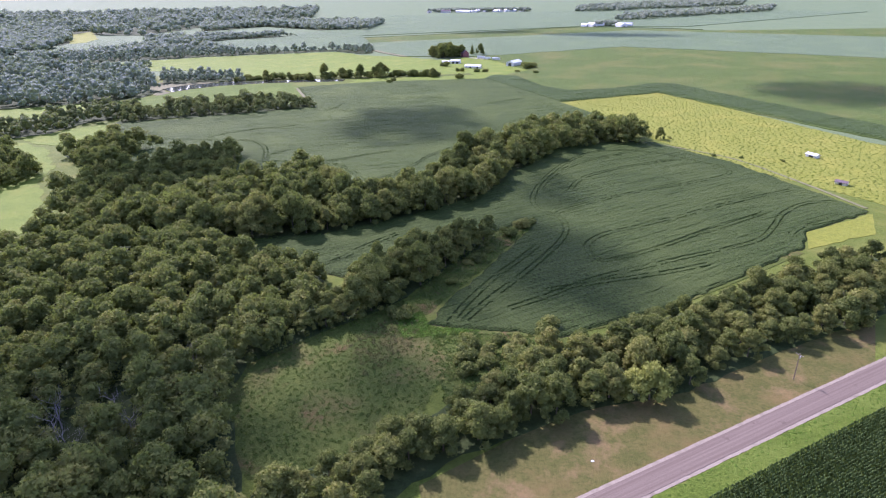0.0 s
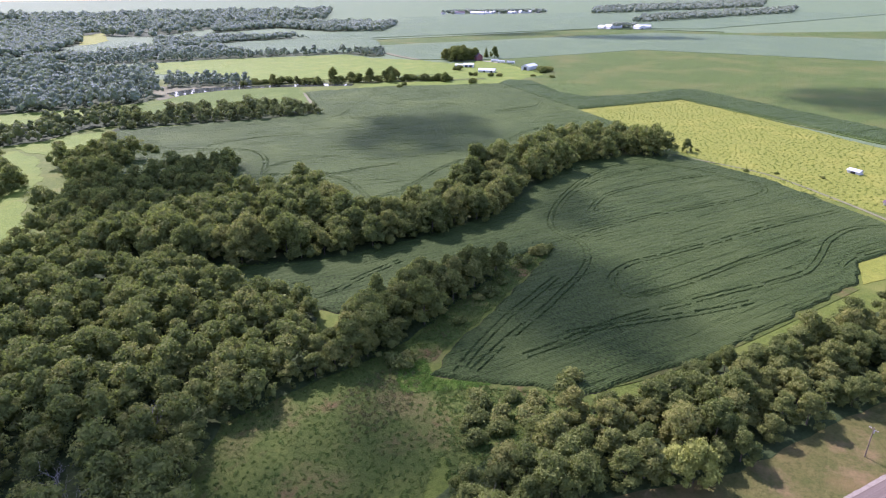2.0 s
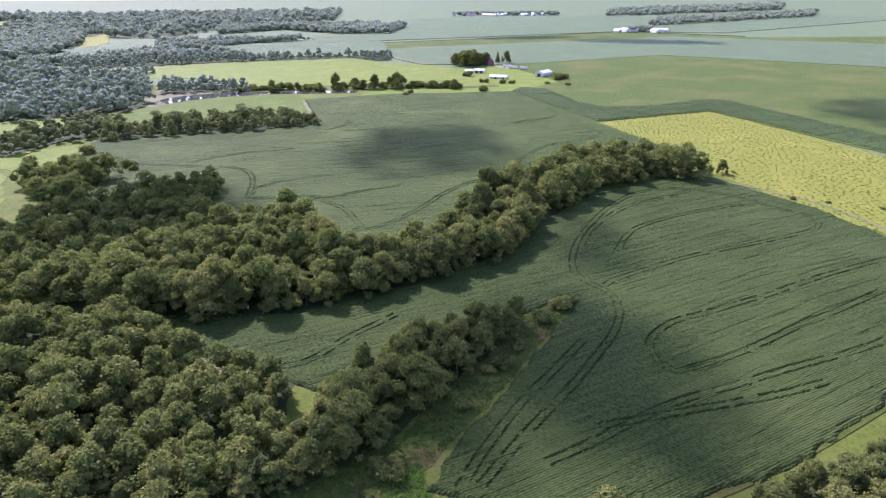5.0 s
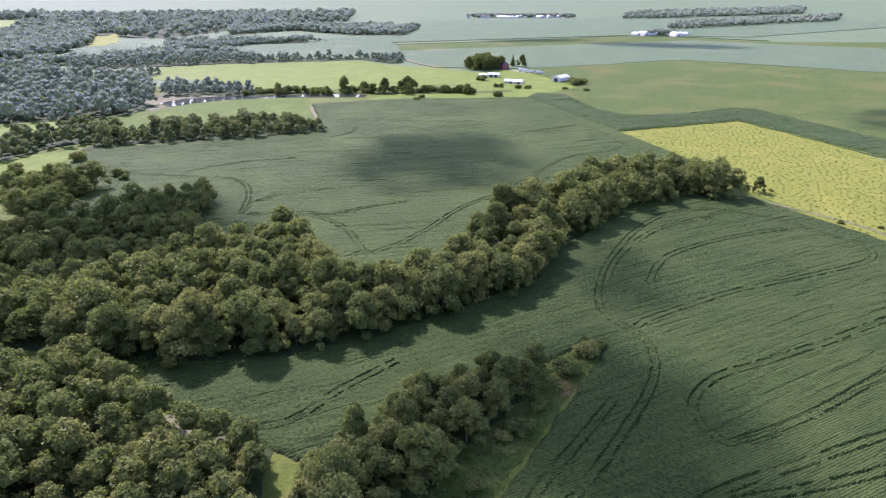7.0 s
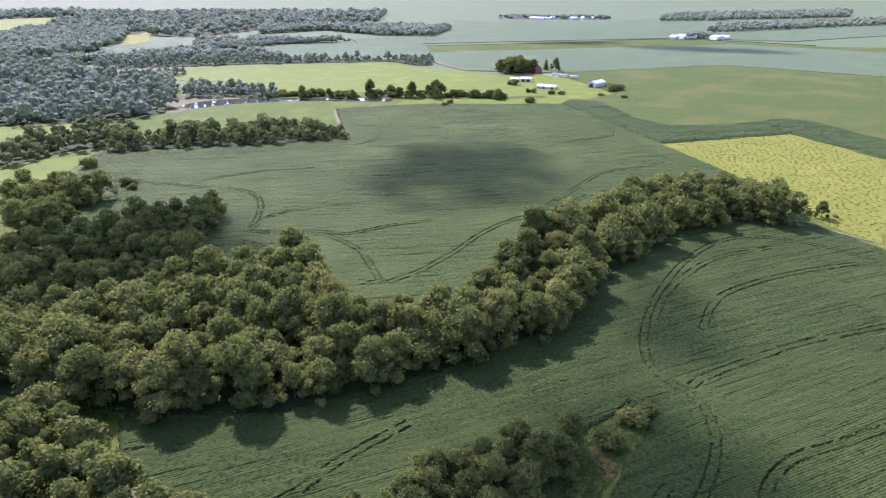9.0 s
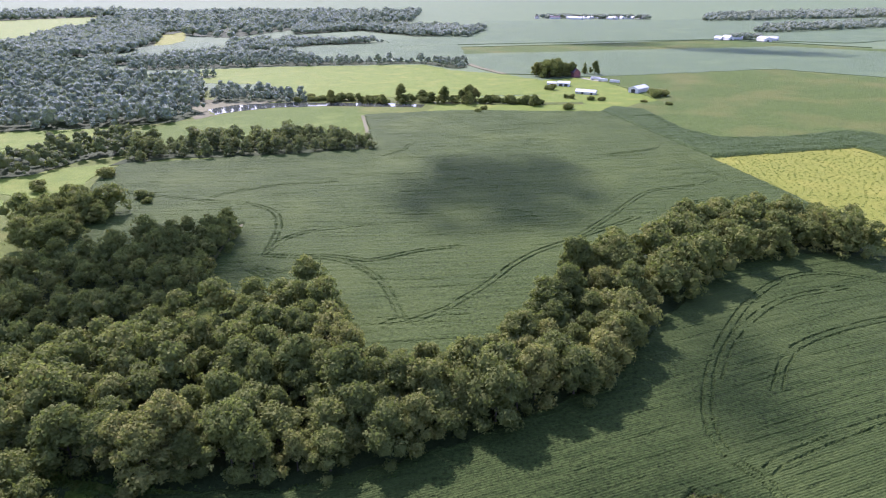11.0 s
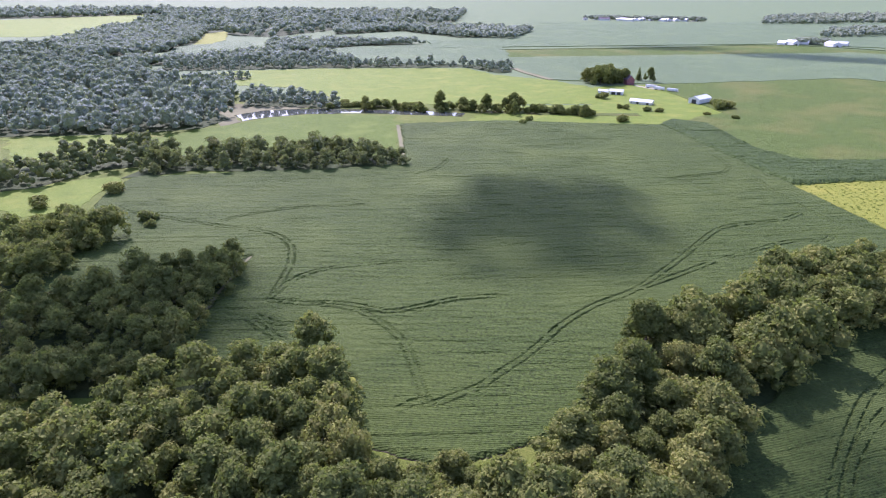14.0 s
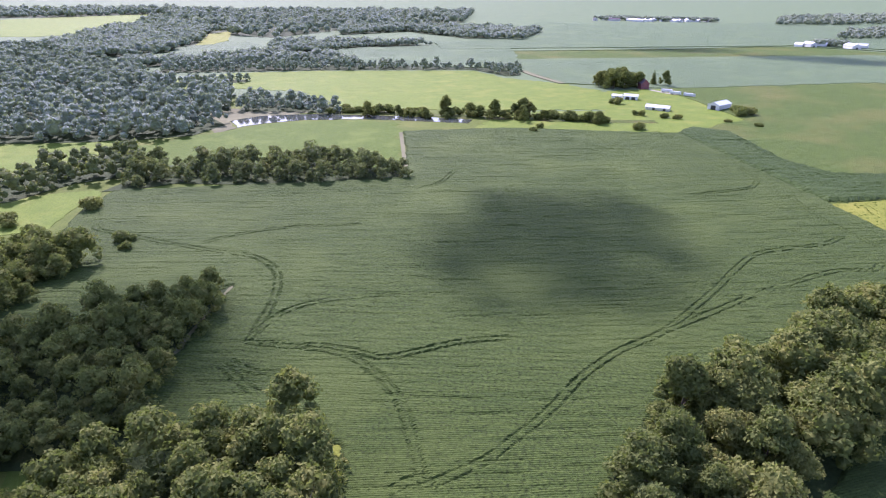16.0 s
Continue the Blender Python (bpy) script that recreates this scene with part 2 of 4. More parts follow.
def sheet(name, pts, z0, z1, mat, label, category, edge=1.0, step=5.0):
    """A field or a stretch of ground as one slab with an uneven outline."""
    q = [Vector(p) for p in (ragged(pts, edge, step) if edge else np.array(pts, float))]
    if sum(a.x * b.y - b.x * a.y for a, b in zip(q, q[1:] + q[:1])) < 0:
        q.reverse()
    n = len(q)
    flat, _, tris, *_ = delaunay_2d_cdt(q, [], [list(range(n))], 1, 1e-4)
    verts = [(p.x, p.y, z1) for p in flat]
    faces = []
    for t in tris:
        a, b, c = (flat[i] for i in t[:3])
        faces.append(list(t) if (b - a).cross(c - a) > 0 else list(t)[::-1])
    k = len(verts)
    verts += [(p.x, p.y, z) for p in q for z in (z0, z1)]
    faces += [[k + 2 * i, k + 2 * ((i + 1) % n), k + 2 * ((i + 1) % n) + 1, k + 2 * i + 1] for i in range(n)]
    return tagged(new(name, mesh_of(name, verts, faces, mat)), label, category, kind="structure")


def lattice(u, v, seed):
    """Smooth random values between 0 and 1 over the plane, one lattice cell a unit."""
    r = np.random.default_rng(seed).random((256, 256))
    iu, iv = np.floor(u).astype(int), np.floor(v).astype(int)
    fu, fv = u - iu, v - iv
    fu, fv = fu * fu * (3 - 2 * fu), fv * fv * (3 - 2 * fv)
    a, b, c, d = (r[(iu + i) % 256, (iv + j) % 256] for i, j in ((0, 0), (1, 0), (0, 1), (1, 1)))
    return a * (1 - fu) * (1 - fv) + b * fu * (1 - fv) + c * (1 - fu) * fv + d * fu * fv


def canopy(name, poly, tracks, turn, mat, label, step=0.6, gauge=1.3, tall=1.0, rut=0.58):
    """A soybean field: a closed canopy with uneven rows, pressed flat along the wheel tracks."""
    p = np.array(poly)
    x0, y0 = p.min(0) - 1
    nx, ny = ((p.max(0) + 1 - (x0, y0)) / step).astype(int)
    X, Y = np.meshgrid(x0 + step * np.arange(nx), y0 + step * np.arange(ny), indexing="ij")
    wob = lattice(X / 5, Y / 5, 3) * 2 - 1
    full = inside(poly, X + 1.1 * wob, Y + 1.1 * (lattice(X / 5, Y / 5, 4) * 2 - 1))
    u, v = X * math.cos(turn) + Y * math.sin(turn), -X * math.sin(turn) + Y * math.cos(turn)
    v = v + 3.0 * np.sin(u / 60) + 5.0 * lattice(u / 110, v / 90, 16)
    h = 0.66 + 0.32 * lattice(u / 9, v / 1.5, 5) + 0.2 * lattice(u / 1.3, v / 1.3, 6) + 0.18 * lattice(u / 30, v / 20, 9)
    gap = (lattice(u / 26, v / 1.15, 8) > 0.8) & (lattice(u / 50, v / 24, 12) > 0.36)
    h[gap] -= 0.2
    seam = np.abs((v + 1.2 * lattice(u / 40, v / 40, 14)) / 9.14 % 1 - 0.5) < 0.5 * step / 9.14
    h[seam & (lattice(u / 20, v / 9, 15) > 0.5)] -= 0.15
    for line in tracks:
        c = smooth_line(line, 0.25)
        d = np.gradient(c, axis=0)
        d /= np.hypot(*d.T)[:, None] + 1e-9
        for side in (-gauge, gauge):
            q = c + side * np.stack([-d[:, 1], d[:, 0]], 1)
            i, j = np.round((q - (x0, y0)) / step).astype(int).T
            ok = (i > 0) & (j > 0) & (i < nx - 1) & (j < ny - 1) & (lattice(q[:, 0] / 3, q[:, 1] / 3, 11) > 0.24)
            h[i[ok], j[ok]] = np.minimum(h[i[ok], j[ok]], rut)
    deep = full.copy()
    for share in (0.45, 0.75):
        rim = deep.copy()
        for a, c in ((1, 0), (-1, 0), (1, 1), (-1, 1)):
            rim &= np.roll(deep, a, c)
        h[deep & ~rim] *= share
        deep = rim
    h *= tall
    h[~full] = -0.05
    use = full.copy()
    for a, c in (((1, 0), (0, 0)), ((-1, 0), (0, 0)), ((0, 0), (1, 0)), ((0, 0), (-1, 0))):
        use |= np.roll(full, (a[0], c[0]), (0, 1))
    cell = use[:-1, :-1] & use[1:, :-1] & use[1:, 1:] & use[:-1, 1:]
    index = np.full(use.shape, -1)
    index[use] = np.arange(use.sum())
    jx, jy = rng.uniform(-0.15, 0.15, X.shape), rng.uniform(-0.15, 0.15, X.shape)
    verts = np.stack([(X + jx)[use], (Y + jy)[use], h[use]], 1)
    faces = np.stack([index[:-1, :-1][cell], index[1:, :-1][cell], index[1:, 1:][cell], index[:-1, 1:][cell]], 1)
    return tagged(new(name, mesh_of(name, verts, faces, mat)), label, "crop field", kind="stuff")


def blob(radius, detail=1):
    bm = bmesh.new()
    bmesh.ops.create_icosphere(bm, subdivisions=detail, radius=radius)
    v = np.array([p.co for p in bm.verts])
    f = [[p.index for p in fc.verts] for fc in bm.faces]
    bm.free()
    return v, f


ICO_V, ICO_F = blob(1.0, 1)


def leafage(lobes, sprays, size, r, core=1, full=0.66):
    """Sprays of leaves over the lobes of a crown, round a darker inner mass. Returns vertices and faces."""
    lobes = np.array(lobes)  # x, y, z, radius, flatness
    k = len(lobes)
    share = lobes[:, 3] ** 2
    pick = r.choice(k, sprays * 2, p=share / share.sum())
    d = r.normal(size=(sprays * 2, 3))
    d[:, 2] = np.where(d[:, 2] < -0.35, -d[:, 2], d[:, 2])
    d /= np.linalg.norm(d, axis=1)[:, None]
    L = lobes[pick]
    rad = L[:, 3:4] * (0.78 + 0.5 * r.random((len(d), 1)) ** 1.5)
    c = L[:, :3] + d * rad * np.stack([np.ones(len(d)), np.ones(len(d)), L[:, 4]], 1)
    deep = np.zeros(len(c), bool)
    for q in lobes:
        deep |= np.linalg.norm((c - q[:3]) / (1, 1, q[4]), axis=1) < q[3] * 0.78
    c, d = c[~deep][:sprays], d[~deep][:sprays]
    n = len(c)
    nrm = d + r.normal(0, 0.7, (n, 3)) + (0, 0, 0.2)
    nrm /= np.linalg.norm(nrm, axis=1)[:, None]
    t = np.cross(nrm, r.normal(size=(n, 3)))
    t /= np.linalg.norm(t, axis=1)[:, None]
    b = np.cross(nrm, t)
    s = size * r.uniform(0.5, 1.4, (n, 1))
    w = s * r.uniform(0.55, 0.95, (n, 1))
    verts = np.stack([c - t * s - b * w * 0.6, c + t * s - b * w * 0.6, c + b * w * 1.2], 1).reshape(-1, 3)
    faces = np.arange(3 * n).reshape(n, 3).tolist()
    if core:
        for q in lobes[::core]:
            base = len(verts)
            v = ICO_V * q[3] * (full + 0.26 * r.random((len(ICO_V), 1))) * (1, 1, q[4]) + q[:3]
            verts = np.vstack([verts, v])
            faces += [[i + base for i in f] for f in ICO_F]
    return verts, faces


def limbs(height, spread, radius, r, n=5, forks=0):
    """A tapered trunk with limbs. Returns vertices and faces."""
    V, F = [], []

    def tube(path, rads, sides=6):
        base = len(V)
        for i, (p, q) in enumerate(zip(path, rads)):
            for a in range(sides):
                an = 2 * math.pi * a / sides
                V.append((p[0] + q * math.cos(an), p[1] + q * math.sin(an), p[2]))
        for i in range(len(path) - 1):
            for a in range(sides):
                b = (a + 1) % sides
                F.append([base + i * sides + a, base + i * sides + b, base + (i + 1) * sides + b, base + (i + 1) * sides + a])

    def limb(p, d, length, rad, depth):
        path, rads = [p], [rad]
        for i in range(3):
            d = d + r.normal(0, 0.16, 3)
            d[2] += 0.06
            p = p + d / np.linalg.norm(d) * length / 3
            path.append(p), rads.append(rad * (1 - 0.28 * (i + 1)))
        tube(path, rads, 5)
        if depth:
            for i in range(3):
                limb(path[1 + i % 3], d / np.linalg.norm(d) + r.normal(0, 0.55, 3), length * 0.55, rad * 0.45, depth - 1)

    lean = r.normal(0, 0.25, 2)
    hs = np.linspace(-0.2, 0.72 * height, 6)
    path = [np.array([lean[0] * (h / height) ** 2 * 3, lean[1] * (h / height) ** 2 * 3, h]) for h in hs]
    tube(path, [radius * (1.35 if i == 0 else 1 - 0.15 * i) for i in range(6)], 8)
    for i in range(n):
        a = 2.4 * i + r.uniform(0, 1)
        limb(path[2 + i % 4], np.array([math.cos(a), math.sin(a), 0.75]), spread * r.uniform(0.7, 1.1), radius * 0.4, forks)
    return np.array(V), F


def crown_lobes(height, spread, r, n, low=0.3):
    out = [(0, 0, height * 0.58, spread * 0.5, 1.1)]
    for i in range(n):
        a = 2.4 * i + r.uniform(-0.5, 0.5)
        z = low + (0.88 - low) * ((i + 0.5) / n) ** 0.8 + r.uniform(-0.05, 0.05)
        rr = spread * (1.0 - 0.7 * max(0, (z - 0.42) / 0.5)) * r.uniform(0.5, 1.12)
        out.append((rr * math.cos(a), rr * math.sin(a), height * z, spread * r.uniform(0.2, 0.4), r.uniform(0.7, 1.1)))
    out.append((r.normal(0, 0.4), r.normal(0, 0.4), height * 0.86, spread * 0.36, 1.0))
    return out


def scatter(poly, gap, r, margin=0.0):
    """Points in the outline, no two nearer than the gap."""
    p = np.array(poly)
    lo, hi = p.min(0), p.max(0)
    area = np.prod(hi - lo)
    c = lo + r.random((int(area / gap ** 2 * 5) + 20, 2)) * (hi - lo)
    c = c[inside(list(poly), c[:, 0], c[:, 1])]
    for a, b in zip(p, np.roll(p, -1, 0)) if margin else ():
        t = np.clip(((c - a) @ (b - a)) / max((b - a) @ (b - a), 1e-6), 0, 1)[:, None]
        c = c[np.hypot(*(c - a - t * (b - a)).T) > margin]
    cells, out = {}, []
    for q in c:
        i, j = int(q[0] // gap), int(q[1] // gap)
        if all(np.hypot(*(q - o)) >= gap for a in (-1, 0, 1) for b in (-1, 0, 1) for o in cells.get((i + a, j + b), ())):
            cells.setdefault((i, j), []).append(q)
            out.append(q)
    return out


TRACKS_FAR = [
    [(-48.1, 356.4), (-41.8, 362.3), (-34.7, 369.6), (-27.6, 381.2), (-22.5, 389.8), (-17.0, 401.7), (-11.0, 415.1), (-0.5, 431.0), (12.9, 445.5), (26.6, 467.8), (37.3, 487.3), (46.7, 506.0), (59.7, 527.6), (76.2, 538.5), (93.0, 548.4), (103.5, 559.8)],
    [(12.9, 445.5), (29.9, 462.9), (48.9, 482.9), (66.8, 499.1), (88.5, 516.8), (104.0, 522.0), (109.8, 529.4)],
    [(-122.0, 405.2), (-109.7, 405.4), (-98.1, 406.6), (-87.8, 405.8), (-78.2, 401.0), (-68.1, 392.9), (-61.7, 384.9), (-56.9, 376.1), (-52.9, 368.1), (-48.2, 359.2), (-44.6, 356.3)],
    [(-117.1, 403.9), (-106.0, 406.4), (-97.1, 409.0), (-87.0, 408.8), (-74.8, 407.4), (-65.3, 413.7), (-52.2, 423.1), (-37.8, 429.4)],
    [(-122.0, 407.0), (-122.0, 416.7), (-119.1, 428.0), (-111.8, 436.6), (-100.8, 443.2), (-85.1, 450.7)],
    [(-122.0, 405.2), (-124.5, 418.1), (-127.2, 430.4), (-132.6, 445.9), (-141.8, 459.9), (-155.8, 468.3), (-170.4, 469.6), (-188.4, 470.9), (-208.0, 473.3), (-229.0, 476.5), (-247.3, 479.3), (-250.4, 490.6)],
    [(-121.9, 389.8), (-111.2, 383.4), (-103.5, 379.6)],
    [(-121.9, 393.0), (-111.3, 390.0), (-98.9, 391.9)],
    [(-115.3, 581.3), (-104.7, 593.3), (-100.8, 621.9)],
    [(41.5, 609.7), (63.2, 623.0), (77.4, 633.5), (83.4, 651.7), (78.7, 676.6)],
    [(95.4, 618.7), (101.2, 587.1), (108.7, 568.7), (116.6, 549.1)],
    [(-186.6, 476.8), (-177.1, 490.1), (-155.5, 505.7), (-124.6, 517.8)],
    [(-55.0, 353.7), (-51.4, 358.0), (-46.9, 359.9)],
]
TRACKS_NEAR = [
    [(25.8, 219.7), (32.7, 229.6), (40.8, 242.6), (50.2, 257.6), (57.0, 272.0), (59.3, 284.9), (57.1, 295.5), (50.9, 302.8), (47.8, 313.0), (49.1, 326.8), (55.4, 348.0), (65.1, 369.7), (79.6, 395.1), (99.3, 418.1), (119.1, 426.2), (140.3, 420.4), (157.3, 407.2), (166.5, 392.6), (176.7, 382.7), (177.5, 372.9), (171.0, 363.3), (154.3, 353.7), (128.1, 341.4), (101.7, 329.8), (80.6, 317.1), (63.4, 305.6), (57.0, 299.3)],
    [(70.6, 335.5), (78.2, 352.2), (87.5, 364.7), (106.7, 378.7), (128.9, 390.5), (151.0, 399.1)],
    [(54.7, 339.8), (63.2, 360.2), (76.3, 380.4), (94.4, 399.8), (120.7, 413.3)],
    [(63.2, 250.8), (64.0, 257.1), (68.1, 264.0), (76.4, 271.7), (90.0, 278.6), (108.0, 287.8), (127.4, 297.7)],
    [(63.2, 250.8), (64.7, 244.0), (69.4, 241.0), (79.6, 244.8), (95.5, 254.0), (109.7, 263.8), (127.6, 276.2)],
    [(124.1, 296.7), (148.5, 310.7), (173.8, 323.6), (196.3, 334.2)],
    [(209.0, 314.1), (191.2, 310.5), (172.9, 296.5), (160.6, 280.5), (145.7, 263.3), (130.0, 254.5), (108.6, 245.6), (83.2, 234.2), (59.9, 223.7), (37.4, 208.6), (23.4, 200.0)],
    [(1.5, 190.5), (9.0, 206.7), (19.8, 225.6), (32.0, 243.2), (41.8, 258.1)],
    [(6.8, 192.0), (18.7, 210.3), (32.5, 229.8), (44.8, 248.0)],
    [(162.5, 268.8), (172.2, 277.5), (191.8, 286.6)],
    [(68.3, 240.9), (88.5, 250.4), (118.0, 268.9), (151.8, 289.9), (167.0, 299.9)],
    [(38.3, 214.0), (58.9, 219.8), (91.7, 229.1), (111.1, 236.5)],
    [(-86.0, 243.8), (-63.8, 239.3), (-48.4, 243.6), (-37.7, 258.1), (-23.3, 274.0)],
    [(-93.9, 256.9), (-88.1, 258.4), (-80.2, 257.7)],
]
FAR_LIST = (("creek_row", 7.5, 0.95), ("creek_west", 7.5, 1.0), ("west_wood", 9.6, 1.3), ("pond_wood", 8, 1.0), ("hay_hedge", 7, 0.8), ("hay_back", 9.5, 1.05), ("mid_wood", 10, 1.15), ("mid_wood_west", 10, 1.1), ("far_wood", 12, 1.3), ("far_west_wood", 11.5, 1.25), ("horizon_wood", 26, 1.7), ("far_left_wood", 24, 2.0), ("north_east_wood", 18, 1.4), ("east_wood", 15, 1.3))
# ---- the ground ----
OUTLINES = {
    "SOY_NEAR": [(-6.6, 189.8), (-0.0, 205.6), (19.0, 238.5), (42.6, 284.0), (38.0, 290.0), (11.3, 263.6), (-13.2, 242.3), (-36.0, 224.6), (-51.3, 233.5), (-72.2, 237.5), (-91.4, 249.7), (-103.0, 267.2), (-59.2, 275.4), (-17.0, 300.0), (21.6, 333.6), (69.6, 420.1), (98.0, 447.6), (154.3, 449.6), (172.0, 418.3), (188.3, 393.5), (204.4, 341.1), (218.0, 299.2), (171.8, 271.8), (160.8, 253.7), (83.5, 200.5), (39.3, 180.6), (-0.7, 188.7)],
    "SOY_FAR": [(-62.1, 338.0), (-38.2, 334.0), (-5.0, 357.0), (6.5, 399.0), (40.0, 428.0), (72.0, 465.0), (112.0, 493.0), (150.0, 511.0), (132.0, 566.0), (114.0, 616.0), (51.5, 777.2), (-87.9, 760.5), (-167.8, 725.8), (-125.8, 602.7), (-208.1, 565.5), (-282.8, 534.8), (-276.2, 502.3), (-243.9, 433.0), (-227.7, 398.5), (-201.7, 375.6), (-182.2, 398.2), (-157.3, 425.4), (-151.2, 442.2), (-142.4, 397.5), (-139.2, 354.6), (-104.6, 365.8), (-85.6, 367.1), (-72.9, 367.0)],
    "PASTURE": [(114.2, 613.9), (228.1, 671.6), (245.8, 629.1), (332.9, 371.1), (290.5, 317.7), (245.5, 288.7), (190.1, 380.3), (163.0, 446.3), (157.0, 460.0), (152.0, 512.0), (133.0, 567.0)],
    "CORN_STRIP": [(49.5, 776.0), (62, 806), (92, 792), (114, 706), (134, 682), (180, 690), (240, 722), (262, 720), (300, 620), (355, 490), (385, 400), (352, 385), (226, 664), (113.8, 616.5)],
    "MEADOW": [(-19.4, 215.0), (-37.6, 192.0), (-62.9, 169.7), (-64.5, 152.1), (-49.2, 116.4), (-13.0, 121.6), (1.6, 168.6), (13.1, 181.8), (-5.9, 185.8)],
    "VERGE": [(151.8, 190.3), (88.5, 164.0), (32.2, 140.5), (-7.1, 114.1), (-4.1, 93.9), (12.3, 93.7), (33.6, 111.6), (135.4, 164.7)],
    "POND": [(-323.6, 723.4), (-304.6, 702.8), (-291.0, 725.1), (-264.7, 747.0), (-218.7, 762.8), (-168.2, 768.0), (-123.0, 770.5), (-122.6, 786.4), (-153.3, 786.2), (-194.3, 783.3), (-225.0, 779.6), (-255.9, 775.8), (-284.6, 765.2), (-310.3, 750.0)],
    "HAY": [(-516.8, 849.3), (-526.6, 921.1), (-484.2, 1000.9), (-388.9, 1051.6), (-186.2, 1110.5), (-139.4, 1057.1), (-60.1, 1021.4), (-2.3, 970.8), (-5.1, 869.4), (-99.4, 837.5), (-203.0, 817.5), (-252.0, 812.8), (-340.9, 887.0), (-421.2, 884.4)],
    "GRASS_A": [(-448.9, 600.0), (-400, 625), (-353.3, 640.6), (-347, 600), (-358, 570), (-384.5, 545.7)],
    "GRASS_B": [(-349.9, 499.7), (-329.8, 508.9), (-295.1, 531.5), (-285.3, 526.8), (-280.5, 499.4), (-270.7, 474.9), (-289.7, 458.9), (-315.5, 467.0)],
    "CREEK_MEADOW": [(-340.0, 622.0), (-325, 660), (-303, 694), (-288, 722), (-261.8, 743), (-218, 759), (-183.8, 757), (-173, 735), (-146, 650), (-137, 628), (-190, 613), (-254, 597), (-290, 580)],
    "SAND": [(-385, 758), (-352, 776), (-318, 786), (-270, 784), (-284, 766), (-312, 750), (-325, 724), (-304, 700), (-312, 680), (-332, 705), (-350, 735)],
    "FARMYARD": [(-114.6, 753.2), (-98.6, 832.1), (-7.7, 862.9), (-8.3, 980.8), (53.7, 1018.8), (82.0, 950.7), (113.4, 855.8), (114.4, 824.7), (47.6, 780.2), (-24.9, 769.0)],
    "CLEARING": [(-145.5, 331.8), (-150.0, 339.1), (-148.7, 353.4), (-134.1, 365.5), (-133.8, 350.4), (-135.3, 334.3)],
    "FIELD_EAST": [(47.2, 776.0), (119.0, 619.0), (225.0, 663.0), (350.0, 385.0), (520.0, 330.0), (1100.0, 380.0), (2000.0, 900.0), (2000.0, 1500.0), (610.0, 1470.0), (351.0, 1628.0), (-182.0, 1390.0), (-120.0, 1130.0), (-60.0, 1025.0), (54.0, 1019.0), (113.0, 850.0)],
    "FIELD_NORTH": [(-353, 1125), (-500, 1285), (-449.1, 1370.2), (-320.4, 1456.5), (-191.5, 1472.3), (-170, 1385), (-120, 1150)],
    "FIELD_FAR": [(-302.1, 1384.4), (357.3, 1653.3), (586.4, 1593.0), (1380.1, 2151.1), (725.6, 2666.5), (239.4, 2319.2), (-212.9, 2278.7), (-260.6, 1913.6), (-167.5, 1827.0), (-305.9, 1590.0), (-348.4, 1522.2)],
    "FIELD_WEST": [(-1265.2, 1366.3), (-1801.2, 1861.3), (-1723.9, 2065.3), (-1566.0, 2380.0), (-1283.0, 1833.5), (-1156.7, 1483.6), (-1199.0, 1387.5)],
    "FIELD_SMALL": [(-688.0, 1141.0), (-764.7, 1262.4), (-772.5, 1419.5), (-711.9, 1424.7), (-626.9, 1338.3), (-600, 1260), (-640, 1180)],
    "FIELD_LIGHT": [(-763.3, 1319.7), (-830, 1450), (-895.2, 1568.1), (-894.7, 1661.8), (-770.9, 1448.2), (-741.3, 1350.8)],
    "SOY_OLD": [(-187.0, 1247.2), (438.7, 1501.2), (924.2, 1223.6), (652.2, 924.1), (314.8, 1137.5), (78.6, 1025.8), (53.7, 1018.8), (-60.4, 1025.9)],
}
